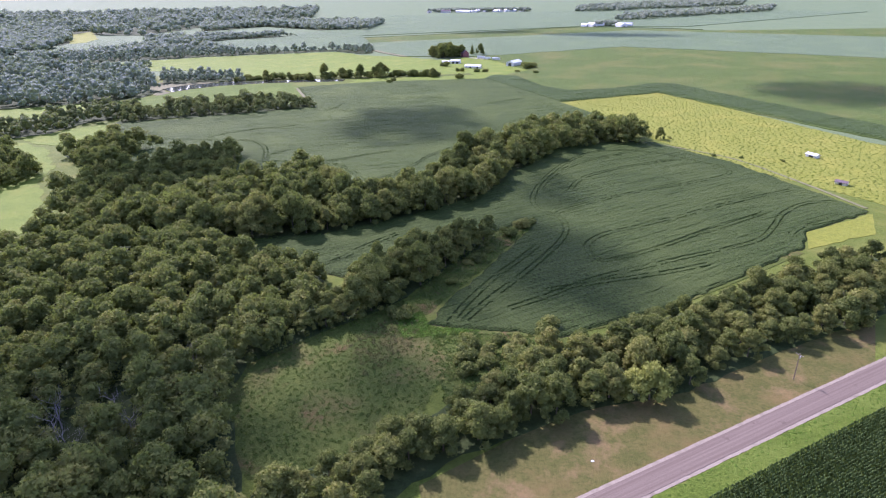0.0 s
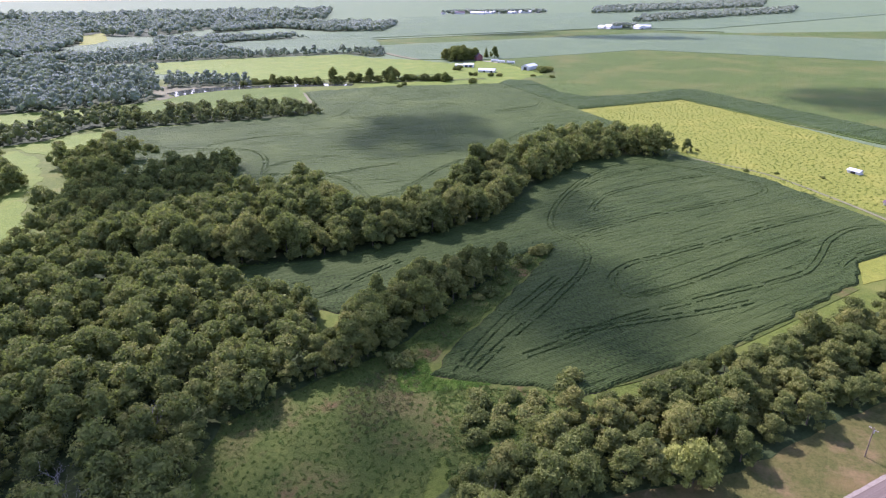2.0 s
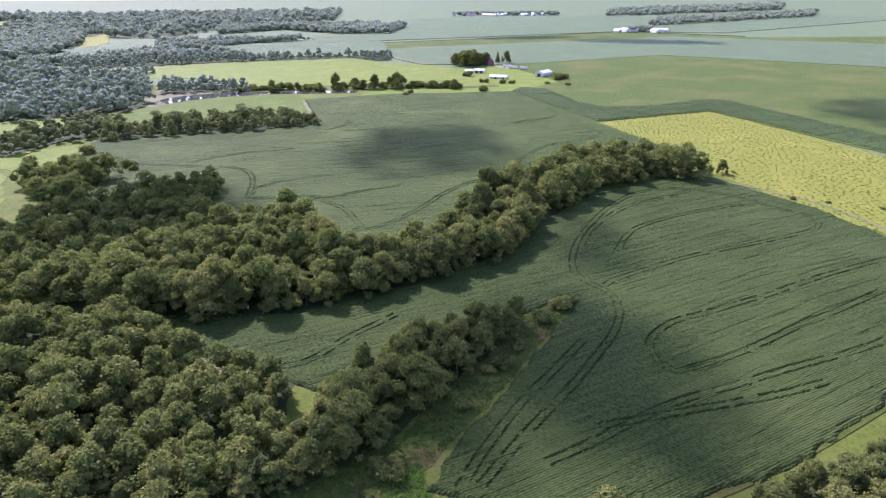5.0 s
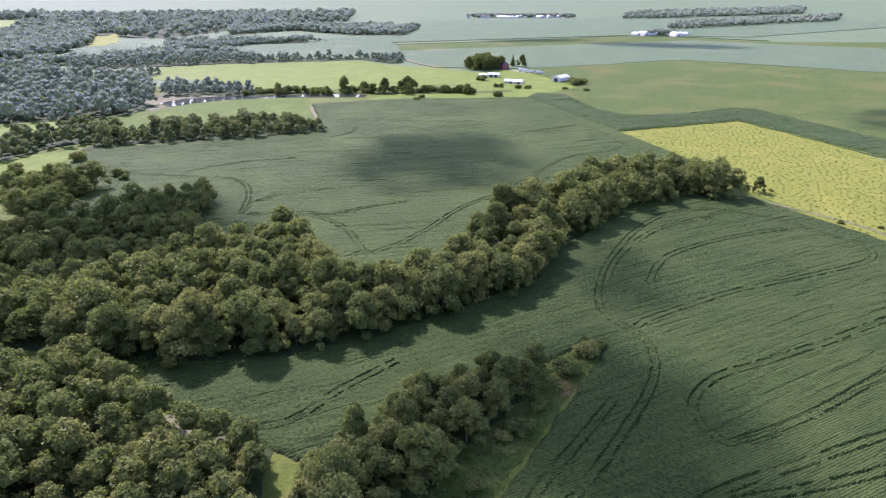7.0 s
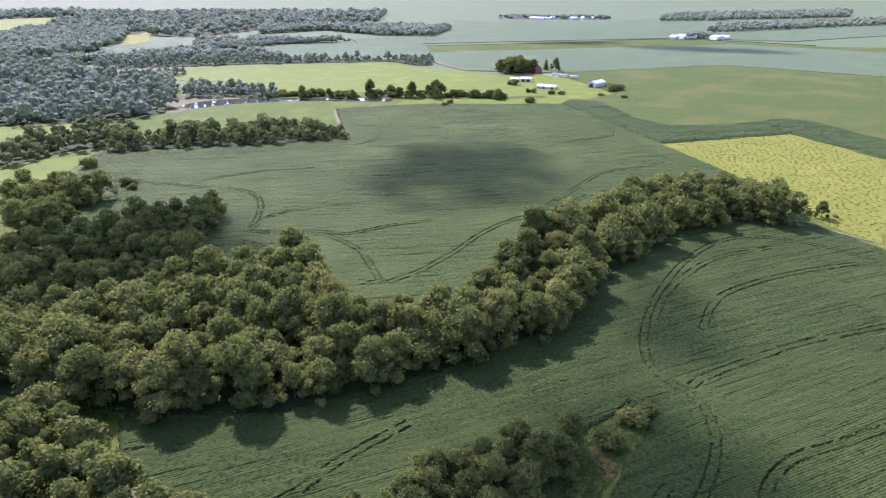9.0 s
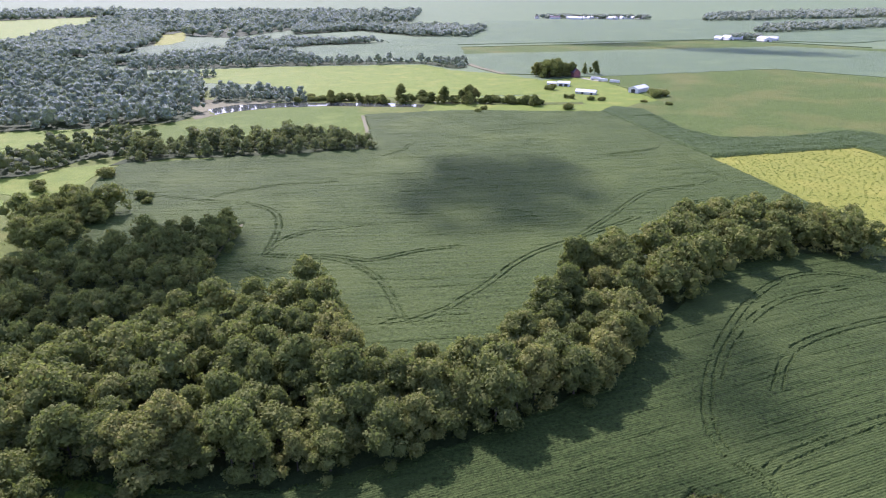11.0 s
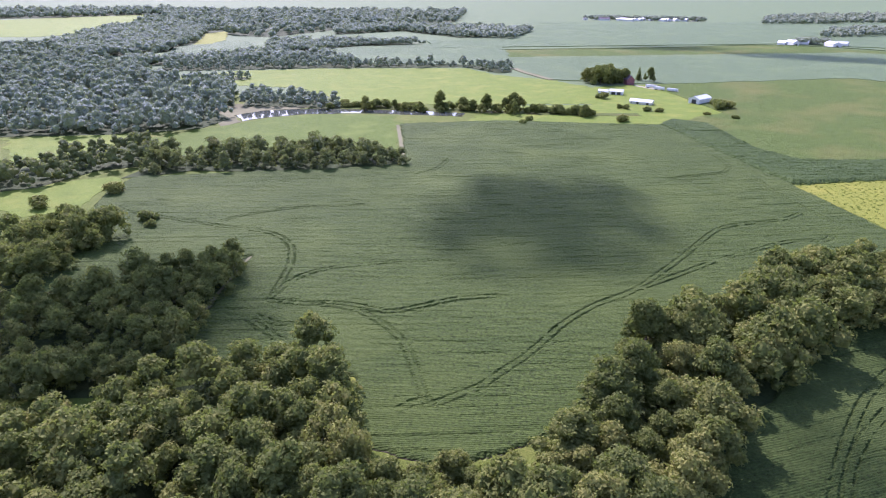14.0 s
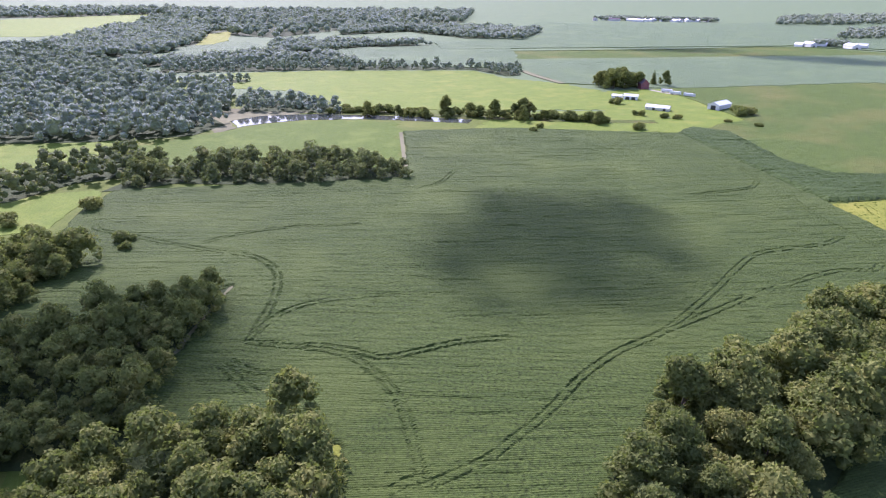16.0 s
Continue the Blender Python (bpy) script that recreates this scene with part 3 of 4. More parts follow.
WOODS = {
    "tree_line": [(146.2, 446.4), (114.6, 444.8), (76.0, 423.8), (42.2, 371.1), (19.2, 327.2), (-16.6, 299.1), (-60.8, 273.7), (-100.8, 269.8), (-129.9, 273.3), (-168.8, 275.5), (-142.9, 305.5), (-143.4, 316.7), (-135.0, 328.7), (-132.4, 341.6), (-114.7, 354.7), (-96.7, 366.3), (-92.5, 373.7), (-80.3, 371.8), (-69.5, 360.7), (-54.7, 324.5), (-12.0, 340.2), (1.5, 369.2), (8.4, 401.1), (43.5, 431.5), (74.4, 471.4), (119.3, 487.1), (145.6, 474.9)],
    "hedge_wood": [(31.0, 283.0), (20.0, 263.0), (7.5, 246.0), (-5.0, 228.0), (-15.0, 211.0), (-23.0, 203.0), (-44.1, 184.6), (-46.1, 201.0), (-31.6, 233.4), (-7.1, 260.9), (26.3, 272.1)],
    "big_wood": [(-44.1, 184.6), (-63.8, 166.5), (-64.5, 146.9), (-51.2, 118.3), (-47.2, 97.1), (-126.0, 97.8), (-252.0, 220.0), (-213.3, 257.0), (-110.8, 268.2), (-95.4, 249.4), (-72.8, 235.4), (-49.9, 233.6)],
    "road_wood": [(-49.2, 95.7), (-23.7, 99.7), (-0.4, 121.5), (38.6, 141.6), (71.2, 150.0), (109.6, 171.5), (151.8, 190.3), (199.4, 219.7), (184.2, 245.6), (130.9, 218.4), (79.8, 193.9), (56.9, 180.5), (30.0, 172.0), (1.4, 146.5), (-13.3, 133.0), (-31.5, 121.3), (-46.2, 115.6)],
    "notch_wood": [(-146.9, 434.4), (-135.4, 381.7), (-126.7, 354.2), (-140.5, 339.3), (-184.8, 328.3), (-217.8, 326.7), (-210.2, 308.0), (-228.2, 349.3), (-204.2, 380.6), (-185.0, 399.0), (-175.7, 412.0), (-160.5, 432.5), (-151.5, 440.6)],
    "west_fill": [(-135, 312), (-150, 318), (-200, 318), (-210, 300), (-205, 275), (-190, 270), (-150, 285)],
    "west_clump": [(-214.2, 449.4), (-217.7, 431.7), (-214.0, 404.2), (-224.8, 383.5), (-270.7, 429.9), (-260.2, 452.3), (-247.2, 455.7)],
    "west_edge_wood": [(-262.1, 356.3), (-259.4, 376.6), (-253.8, 378.1), (-307.1, 431.2), (-349.5, 409.8), (-298.4, 323.6)],
    "creek_row": [(-288.2, 530.1), (-257.0, 554.9), (-208.7, 566.5), (-125.7, 600.3), (-132.4, 616.1), (-193.7, 620.2), (-250.6, 605.0), (-290.6, 584.5)],
    "creek_west": [(-350.4, 478.3), (-322.6, 502.1), (-314.8, 540.6), (-294.2, 557.9), (-294.0, 589.1), (-332.9, 608.4), (-349.4, 593.2), (-364.5, 541.6), (-372.2, 495.7)],
    "west_wood": [(-495.3, 574.3), (-437.2, 610.3), (-381.0, 629.1), (-322.7, 667.5), (-320.3, 710.5), (-362.8, 742.9), (-350.3, 768.1), (-400.9, 851.1), (-486.6, 865.9), (-531.2, 896.4), (-615.6, 974.2), (-737.0, 1033.1), (-962.6, 1173.1), (-1032.1, 1172.2), (-1069.8, 970.5)],
    "pond_wood": [(-340.0, 765.4), (-283.2, 781.1), (-240.5, 771.3), (-254.9, 806.0), (-309.0, 834.7), (-366.2, 825.4)],
    "hay_hedge": [(-492.2, 894.1), (-427.2, 930.6), (-439.1, 951.0), (-501.9, 918.6)],
    "hay_back": [(-580.9, 972.9), (-391.3, 1056.9), (-188.4, 1121.9), (-134.1, 1069.1), (-118.1, 1084.5), (-132.3, 1163.5), (-183.8, 1181.9), (-414.2, 1107.5), (-617.9, 1034.5)],
    "mid_wood": [(-563.6, 1218.4), (-443.5, 1311.0), (-314.2, 1391.2), (-338.4, 1462.7), (-519.2, 1443.4), (-631.3, 1384.2)],
    "mid_wood_west": [(-668.4, 1007.0), (-487.8, 1113.5), (-357.6, 1137.8), (-377.6, 1190.7), (-546.2, 1223.6), (-620.6, 1103.4), (-697.0, 1059.0)],
    "far_wood": [(-598.9, 1635.6), (-485.3, 1780.0), (-300.4, 1620.6), (-182.5, 1628.8), (-171.1, 1863.2), (-322.0, 1935.9), (-525.8, 1912.7), (-675.0, 1819.2)],
    "far_west_wood": [(-977.9, 1188.7), (-1131.8, 1481.2), (-1223.7, 1680.4), (-1146.7, 1823.1), (-877.6, 1562.9), (-761.0, 1344.0), (-728.0, 1244.5), (-748.0, 1128.6), (-813.0, 1084.8)],
    "horizon_wood": [(-1283.1, 1752.5), (-943.6, 1576.1), (-704.7, 1522.5), (-659.8, 1782.4), (-538.6, 1954.8), (-438.6, 2200.8), (-539.2, 2874.1), (-1680.7, 2545.6), (-1642.0, 2187.8)],
    "far_left_wood": [(-2167.6, 1551.6), (-1962.9, 1854.7), (-1469.8, 2250.7), (-1711.4, 2588.6), (-2703.3, 2055.3)],
    "north_east_wood": [(470.4, 2343.9), (615.3, 2392.8), (1248.7, 2782.8), (1519.9, 3341.8), (579.0, 2754.6)],
    "east_wood": [(480.1, 1837.1), (1104.4, 2238.2), (1248.6, 2503.2), (572.6, 2066.3)],
}
bm = bmesh.new()
bmesh.ops.create_grid(bm, x_segments=40, y_segments=40, size=6500)
bm_me = bpy.data.meshes.new("ground")
bm.to_mesh(bm_me), bm.free()
bm_me.materials.append(GROUND)
tagged(new("ground", bm_me), "green farmland reaching to the horizon", "ground", kind="structure")

sheet("grassland", [(-420, -500), (500, -500), (500, 200), (330, 300), (330, 420), (120, 640), (40, 790), (-60, 835), (-420, 835), (-500, 640), (-420, 400)], -0.1, 0.03, OLIVE, "green grass between fields and woods", "grass", 0)
sheet("meadow", OUTLINES["MEADOW"], -0.1, 0.10, MEADOW, "rough meadow of mixed green and reddish weeds", "meadow", 1.5)
sheet("verge", OUTLINES["VERGE"], -0.1, 0.06, VERGE, "mown tan and green roadside grass", "verge", 0)
sheet("meadow", [(-6, 187.5), (40, 182.5), (46, 170), (22, 150), (0, 138), (-3, 168)], -0.1, 0.08, MEADOW, "rough meadow beside the wood and the crop", "meadow", 1.0)
sheet("pasture", OUTLINES["PASTURE"], -0.1, 0.14, PASTURE, "yellow-green grazed pasture with tufts", "pasture", 0.5)
sheet("hay_field", OUTLINES["HAY"], -0.1, 0.25, HAY, "light green hay field beyond the creek", "hay field", 2)
sheet("grass_field", OUTLINES["GRASS_A"], -0.1, 0.2, HAY, "pale green grass field between woods", "grass field", 2)
sheet("grass_field", OUTLINES["GRASS_B"], -0.1, 0.2, HAY, "pale green grass field beside the crop", "grass field", 1)
sheet("grass_field", [(-330, 470), (-300, 455), (-262, 404), (-250, 362), (-224, 327), (-202, 284), (-228, 262), (-262, 325), (-290, 365), (-312, 410)], -0.1, 0.2, HAY, "yellow-green grass along the wood", "grass field", 1.5)
sheet("creek_meadow", OUTLINES["CREEK_MEADOW"], -0.1, 0.2, LUSH, "lush green meadow beside the pond", "meadow", 2)
sheet("bank", OUTLINES["SAND"], -0.1, 0.24, SAND, "bare tan bank round the pond", "bank", 1)
sheet("farmyard", OUTLINES["FARMYARD"], -0.1, 0.16, HAY, "grassy farmyard with worn patches", "farmyard", 2)
sheet("clearing", OUTLINES["CLEARING"], -0.1, 0.12, LUSH, "lush green grass clearing in the wood", "clearing", 1)
sheet("east_field", OUTLINES["FIELD_EAST"], -0.1, 0.5, EAST, "broad green field with tan streaks", "crop field", 1, 12)
sheet("north_field", OUTLINES["FIELD_NORTH"], -0.1, 0.95, NORTH, "blue-green field beside a wood", "crop field", 2, 12)
sheet("open_field", OUTLINES["SOY_OLD"], -0.1, 0.8, NORTH, "blue-green field behind the farmstead", "crop field", 2, 12)
sheet("far_field", OUTLINES["FIELD_FAR"], -0.1, 1.1, NORTH, "distant blue-green fields", "crop field", 2, 12)
sheet("west_field", OUTLINES["FIELD_WEST"], -0.1, 0.5, HAY, "distant pale green field", "crop field", 2, 12)
sheet("small_field", OUTLINES["FIELD_SMALL"], -0.1, 0.5, NORTH, "small field among woods", "crop field", 2, 12)
sheet("bright_field", OUTLINES["FIELD_LIGHT"], -0.1, 0.65, PASTURE, "pale yellow clearing among woods", "crop field", 2, 12)
sheet("pond", OUTLINES["POND"], -0.1, 0.3, WATER, "still pond reflecting the bright sky", "water", 1.0, 8)

# road, straight past the wood
ROAD_A, ROAD_DIR = Vector((33.6, 111.6)), Vector((0.887, 0.462)).normalized()
ROAD_N = Vector((-ROAD_DIR.y, ROAD_DIR.x))


def along_road(s, off):
    q = ROAD_A + ROAD_DIR * s + ROAD_N * off
    return q.x, q.y


def road_band(o0, o1, edge=0.12, step=1.5, s0=-500, s1=900):
    s = np.arange(s0, s1, step)
    a = [along_road(x, o0 + e) for x, e in zip(s, rng.normal(0, edge, len(s)))]
    b = [along_road(x, o1 + e) for x, e in zip(s, rng.normal(0, edge, len(s)))]
    return a + b[::-1]


sheet("road_shoulder", road_band(-8.1, 0.1, 0.06), -0.1, 0.13, SHOULDER, "pale gravel road shoulders", "road", 0)
sheet("road", road_band(-7.1, -0.9, 0.03), -0.1, 0.19, ASPHALT, "worn reddish chip-seal road", "road", 0)
sheet("ditch_grass", road_band(-15.2, -8.0, 0.35), -0.1, 0.10, LUSH, "bright green roadside ditch grass", "verge", 0)

canopy("soybean_field", OUTLINES["SOY_NEAR"], TRACKS_NEAR, ROW_NEAR, SOY, "dark green soybean field with paired wheel tracks", 0.52)
canopy("soybean_field", OUTLINES["SOY_FAR"], TRACKS_FAR, ROW_FAR, SOY_2, "wide rolling soybean field with curved wheel tracks", 0.66, rut=0.62)

canopy("corn_strip", OUTLINES["CORN_STRIP"], (), ROW_FAR, CORN, "tall dark green corn along the pasture's edge", 1.5, tall=1.9)
# Dark sheets hide the paler grass in the gaps between crowns.
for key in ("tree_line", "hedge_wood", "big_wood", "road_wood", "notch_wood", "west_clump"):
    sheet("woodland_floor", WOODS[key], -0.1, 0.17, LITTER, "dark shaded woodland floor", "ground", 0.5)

# ---- trees ----
CROWN, TRUNK, MASS = [], [], []
r = np.random.default_rng(21)
for k in range(12):
    hgt, spr = r.uniform(10.5, 14.5), r.uniform(4.9, 6.6)
    lb = crown_lobes(hgt, spr, r, 22, 0.1)
    CROWN.append(mesh_of("crown", *leafage(lb, 2900, 0.34, r), LEAF))
    TRUNK.append(mesh_of("trunk", *limbs(hgt, spr, 0.26, r), BARK, True))
    MASS.append(leafage(lb, 1250, 0.42, r, 2, 0.74))
FAR = []
for k in range(6):
    lb = [(4.0 * math.cos(a) * r.uniform(0.6, 1), 4.0 * math.sin(a) * r.uniform(0.6, 1), r.uniform(4.5, 7.5), r.uniform(3.2, 4.4), 0.95) for a in (0, 1.7, 3.3, 4.9)] + [(0, 0, r.uniform(7.5, 9.0), r.uniform(3.2, 4.2), 0.95)]
    FAR.append(leafage(lb, 75, 1.0, r, 1, 0.84))
MID = []
for k in range(8):
    hgt, spr = r.uniform(9.0, 12.5), r.uniform(5.2, 6.6)
    MID.append(leafage(crown_lobes(hgt, spr, r, 6, 0.2), 110, 0.75, r, 1, 0.9))
BUSH = []
for k in range(4):
    lb = [(r.normal(0, 0.8), r.normal(0, 0.8), r.uniform(0.5, 1.7), r.uniform(0.8, 1.4), 0.9) for _ in range(7)]
    BUSH.append((mesh_of("crown", *leafage(lb, 600, 0.24, r), LEAF), mesh_of("stem", *limbs(2.4, 1.0, 0.06, r, 4, 0), BARK, True), leafage(lb, 200, 0.6, r)))

TREE_LABELS = ("broad-leaved tree with a dense dark green crown", "rounded broad-leaved tree with a mid-green crown", "tall broad-leaved tree with an uneven green crown")


def tree(x, y, size=1.0, k=None, label="", name="tree", group="trees of the wood", mat=None):
    k = int(r.integers(len(CROWN))) if k is None else k
    m = Matrix.LocRotScale((x, y, 0), Euler((0, 0, r.uniform(0, 6.28))), (size * r.uniform(0.88, 1.12), size * r.uniform(0.88, 1.12), size * r.uniform(0.85, 1.18)))
    ob = thing(name, label or TREE_LABELS[k % 3], "tree", group, m)
    part("trunk", TRUNK[k], BARK, ob)
    c = part("crown", CROWN[k], LEAF, ob)
    if mat:
        c.data = c.data.copy()
        c.data.materials[0] = mat
    return ob


def bush(x, y, size=1.0, label="low rounded green bush", group="bushes"):
    k = int(r.integers(len(BUSH)))
    m = Matrix.LocRotScale((x, y, 0), Euler((0, 0, r.uniform(0, 6.28))), (size * r.uniform(0.9, 1.25), size * r.uniform(0.9, 1.25), size))
    ob = thing("bush", label, "bush", group, m)
    part("stem", BUSH[k][1], BARK, ob)
    part("crown", BUSH[k][0], LEAF, ob)
    return ob


def mass(name, places, shapes, label, mat, category="wood"):
    """Many trees or bushes as one uncounted mass. places: x, y, size."""
    V, F, base = [], [], 0
    for x, y, s in places:
        v, f = shapes[int(r.integers(len(shapes)))]
        a = r.uniform(0, 6.28)
        ca, sa = math.cos(a) * s, math.sin(a) * s
        V.append(np.stack([x + v[:, 0] * ca - v[:, 1] * sa, y + v[:, 0] * sa + v[:, 1] * ca, v[:, 2] * s * 1.0], 1))
        F += [[i + base for i in q] for q in f]
        base += len(v)
    return tagged(new(name, mesh_of(name, np.vstack(V), F, mat)), label, category, kind="stuff")


near = []
for key, size, gap in (("tree_line", 1.16, 6.5), ("hedge_wood", 0.98, 5.6), ("road_wood", 0.76, 5.2)):
    near += [(x, y, size * r.uniform(0.62, 1.25)) for x, y in scatter(WOODS[key], gap, r, 1.0 if key == "hedge_wood" else 2.2)]
near = [(x, y, s * (1.2 if y > 395 else 1.0)) for x, y, s in near if math.hypot(x - 57, y - 146) > 6.5]
STRIPS = [np.array(q) for q in ([(-84, 384), (-73, 365.5), (-64, 349), (-58, 339)], [(-11, 366), (-4, 383), (7, 402)])]
near = [q for q in near if min(np.hypot(*(smooth_line(c, 2.0) - q[:2]).T).min() for c in STRIPS) > 5.5]
singles = sorted(near, key=lambda q: abs(q[1] - 200) + abs(q[0] - 10))
for x, y, s in singles[:290]:
    tree(x, y, s)
rest = singles[290:]
for key in ("big_wood", "notch_wood", "west_clump", "west_edge_wood", "west_fill"):
    rest += [(x, y, 1.0 * r.uniform(0.62, 1.25)) for x, y in scatter(WOODS[key], 6.5, r, 2.0)]
DEAD = ((-102, 128, 10), (-97, 124, 8.5), (-91, 138, 9), (-106, 136, 9), (-84, 131, 8), (-79, 160, 9))
rest = [q for q in rest if all(math.hypot(q[0] - d[0], q[1] - d[1]) > 4.5 for d in DEAD)]
mass("woodland", rest, MASS, "dense broad-leaved wood in many greens", LEAF_MASS)
OPEN = ("POND", "GRASS_A", "FIELD_SMALL", "FIELD_LIGHT", "FIELD_NORTH", "FIELD_WEST")
for key, gap, size in FAR_LIST:
    if key in WOODS:
        # Same dark sheet, so no pale ground shows through the far crowns.
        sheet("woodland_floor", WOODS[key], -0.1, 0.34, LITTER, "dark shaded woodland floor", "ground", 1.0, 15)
        mass("far_woodland", [(x, y, size * r.uniform(0.5, 1.3)) for x, y in scatter(WOODS[key], gap, r) if not any(inside(OUTLINES[c], x, y) for c in OPEN)], MASS if key == "creek_row" else MID if key in ("creek_west", "west_wood", "pond_wood", "hay_hedge", "hay_back") else FAR, "distant broad-leaved woodland", LEAF_CREEK if key.startswith("creek") else LEAF_FAR_HAZED)

# single trees and bushes that stand apart
tree(162.5, 460.0, 0.62, 3, "small slender tree alone at the pasture's edge", group="lone trees")
tree(58.4, 146.5, 0.92, 5, "yellow-green leafy tree in front of darker trees", group="lone trees", mat=LEAF_YELLOW)
tree(53.5, 147.5, 0.8, 2, "yellow-green leafy tree in front of darker trees", group="lone trees", mat=LEAF_YELLOW)
for x, y, s in ((-17.0, 194.5, 1.9), (-15.0, 197.5, 1.4), (14.0, 243.0, 1.4), (9.0, 240.0, 1.1), (2.0, 222.0, 1.1), (20.0, 255.0, 1.3), (30.0, 272.0, 1.5), (37.5, 281.0, 1.7), (41.0, 286.0, 1.5),
                (-272.0, 504.0, 2.4), (-224.4, 470.3, 2.0), (-216.0, 462.0, 1.5), (-293.0, 474.0, 2.4), (24.0, 176.0, 1.3), (8.0, 176.0, 1.2), (14.0, 170.0, 1.5), (4.0, 166.0, 1.3), (33.0, 183.0, 1.8), (36.0, 187.0, 1.5)):
    bush(x, y, s * r.uniform(0.9, 1.1))
for i in range(46):  # bushes along the creek below the hay field
    t = i / 45
    x, y = -250 + 240 * t + r.normal(0, 3), 789 + 18 * t + r.normal(0, 7)
    if r.random() < 0.45:
        tree(x, y, r.uniform(0.5, 1.05), group="trees along the creek", label="small rounded tree on the creek bank")
    else:
        bush(x, y, r.uniform(1.8, 3.2), "rounded bush on the creek bank", "bushes along the creek")
for x, y, s in ((-13.5, 800, 3.0), (19, 783.5, 2.6), (-64.6, 754, 1.6), (112.8, 871, 3.4), (-61, 768, 1.6), (24, 846, 1.8), (44, 842, 2.0), (55, 840, 1.7), (18, 848, 1.6), (-2, 905, 2.0), (4, 902, 2.4), (116, 884, 3.2), (121, 876, 2.8), (112, 893, 2.4), (118, 822, 1.5), (96, 835, 1.4)):
    bush(x, y, s, "bush in the farmyard grass", "farmyard bushes")
for i in range(16):  # shade trees round the farmhouse
    a, q = 2.4 * i, 4.6 * math.sqrt(i)
    tree(3 + 1.5 * q * math.cos(a), 1022 + 1.2 * q * math.sin(a), r.uniform(1.2, 1.6), group="farmyard trees", label="large dark green shade tree by the farmhouse")
tree(59, 1041, 1.25, 4, "tall dark green shade tree beside the drive", group="farmyard trees")


for x, y, k in ((-104.8, 799, 1.3), (-81, 813, 1.45), (-75, 809, 1.1), (-150, 800, 1.1)):
    tree(x, y, k, group="trees along the creek", label="tall rounded tree on the creek bank")
sheet("creek_bank", band([(-250, 790), (-190, 796), (-120, 797), (-60, 803), (0, 812), (40, 822)], 13), -0.1, 0.28, MEADOW, "rough weedy bank along the creek", "bank", 1.5)


def conifer(x, y, h):
    ob = thing("conifer", "tall narrow dark green spruce", "tree", "farmyard trees", pose(x, y, 0))
    lobes = [(0, 0, h * (0.1 + 0.085 * i), h * 0.2 * (1 - i / 11.5), 0.5) for i in range(11)]
    part("trunk", mesh_of("trunk", *limbs(h, 1.0, 0.2, r, 3, 0), BARK), BARK, ob)
    part("crown", mesh_of("crown", *leafage(lobes, 900, 0.45, r), LEAF), LEAF, ob)


conifer(46, 1046, 19)
conifer(33, 1040, 14)

# dead grey trees in the wood
for x, y, h in DEAD:
    ob = thing("dead_tree", "bare grey dead tree among green crowns", "tree", "dead trees", pose(x, y, 0, 0, 0, 50 * x))
    part("trunk", mesh_of("trunk", *limbs(h * 1.25, 4.2, 0.2, r, 9, 2), DEADWOOD), DEADWOOD, ob)

# weeds in the meadow, on the field margins and along the woods' feet
TUFT = []
for k in range(5):
    lb = [(r.normal(0, 0.5), r.normal(0, 0.5), 0.15, r.uniform(0.35, 0.7), 0.8) for _ in range(4)]
    TUFT.append(leafage(lb, 34, 0.22, r, 0))


def weeds(name, pts, gap, size, label, mat):
    mass(name, [(x, y, size * r.uniform(0.6, 1.3)) for x, y in scatter(pts, gap, r)], TUFT, label, mat, "weeds")


LEAF_BRIGHT = leaf_mat("bright_grass_blades", (0.09, 0.19, 0.03), (0.12, 0.23, 0.035), (0.17, 0.25, 0.05), False)
LEAF_DRY = leaf_mat("dry_weeds", (0.12, 0.11, 0.05), (0.17, 0.14, 0.065), (0.22, 0.17, 0.09), False)
weeds("meadow_weeds", OUTLINES["MEADOW"], 1.7, 0.75, "mixed green weeds standing in the meadow", LEAF_WEED)
weeds("dry_weeds", [(-34, 180), (-14, 200), (-8, 188), (-16, 168), (-26, 160)], 1.6, 0.9, "reddish dry weeds in the meadow", LEAF_DRY)
LUSH_PATCH = [(-17.8, 193.0), (-9.5, 199.0), (-5.5, 188.0), (2.0, 187.4), (13.0, 185.6), (2.0, 183.0), (-14.9, 181.0)]
sheet("lush_patch", LUSH_PATCH, -0.1, 0.2, LUSH, "bright lush green grass at the field's corner", "grass", 0.5)
weeds("lush_grass", LUSH_PATCH, 0.7, 0.8, "bright lush green grass at the field's corner", LEAF_BRIGHT)
MARGIN = [(42.7, 284.0), (17.3, 238.5), (2.2, 212.6), (-9.4, 195.4), (-17.0, 200.6), (-9.0, 222.6), (5.0, 247.8), (31.0, 288.0)]
sheet("field_margin", MARGIN, -0.1, 0.15, MEADOW, "weedy brown and green field margin", "field margin", 0.5)
weeds("margin_weeds", MARGIN, 1.3, 0.9, "brown and green weeds on the field margin", LEAF_WEED)
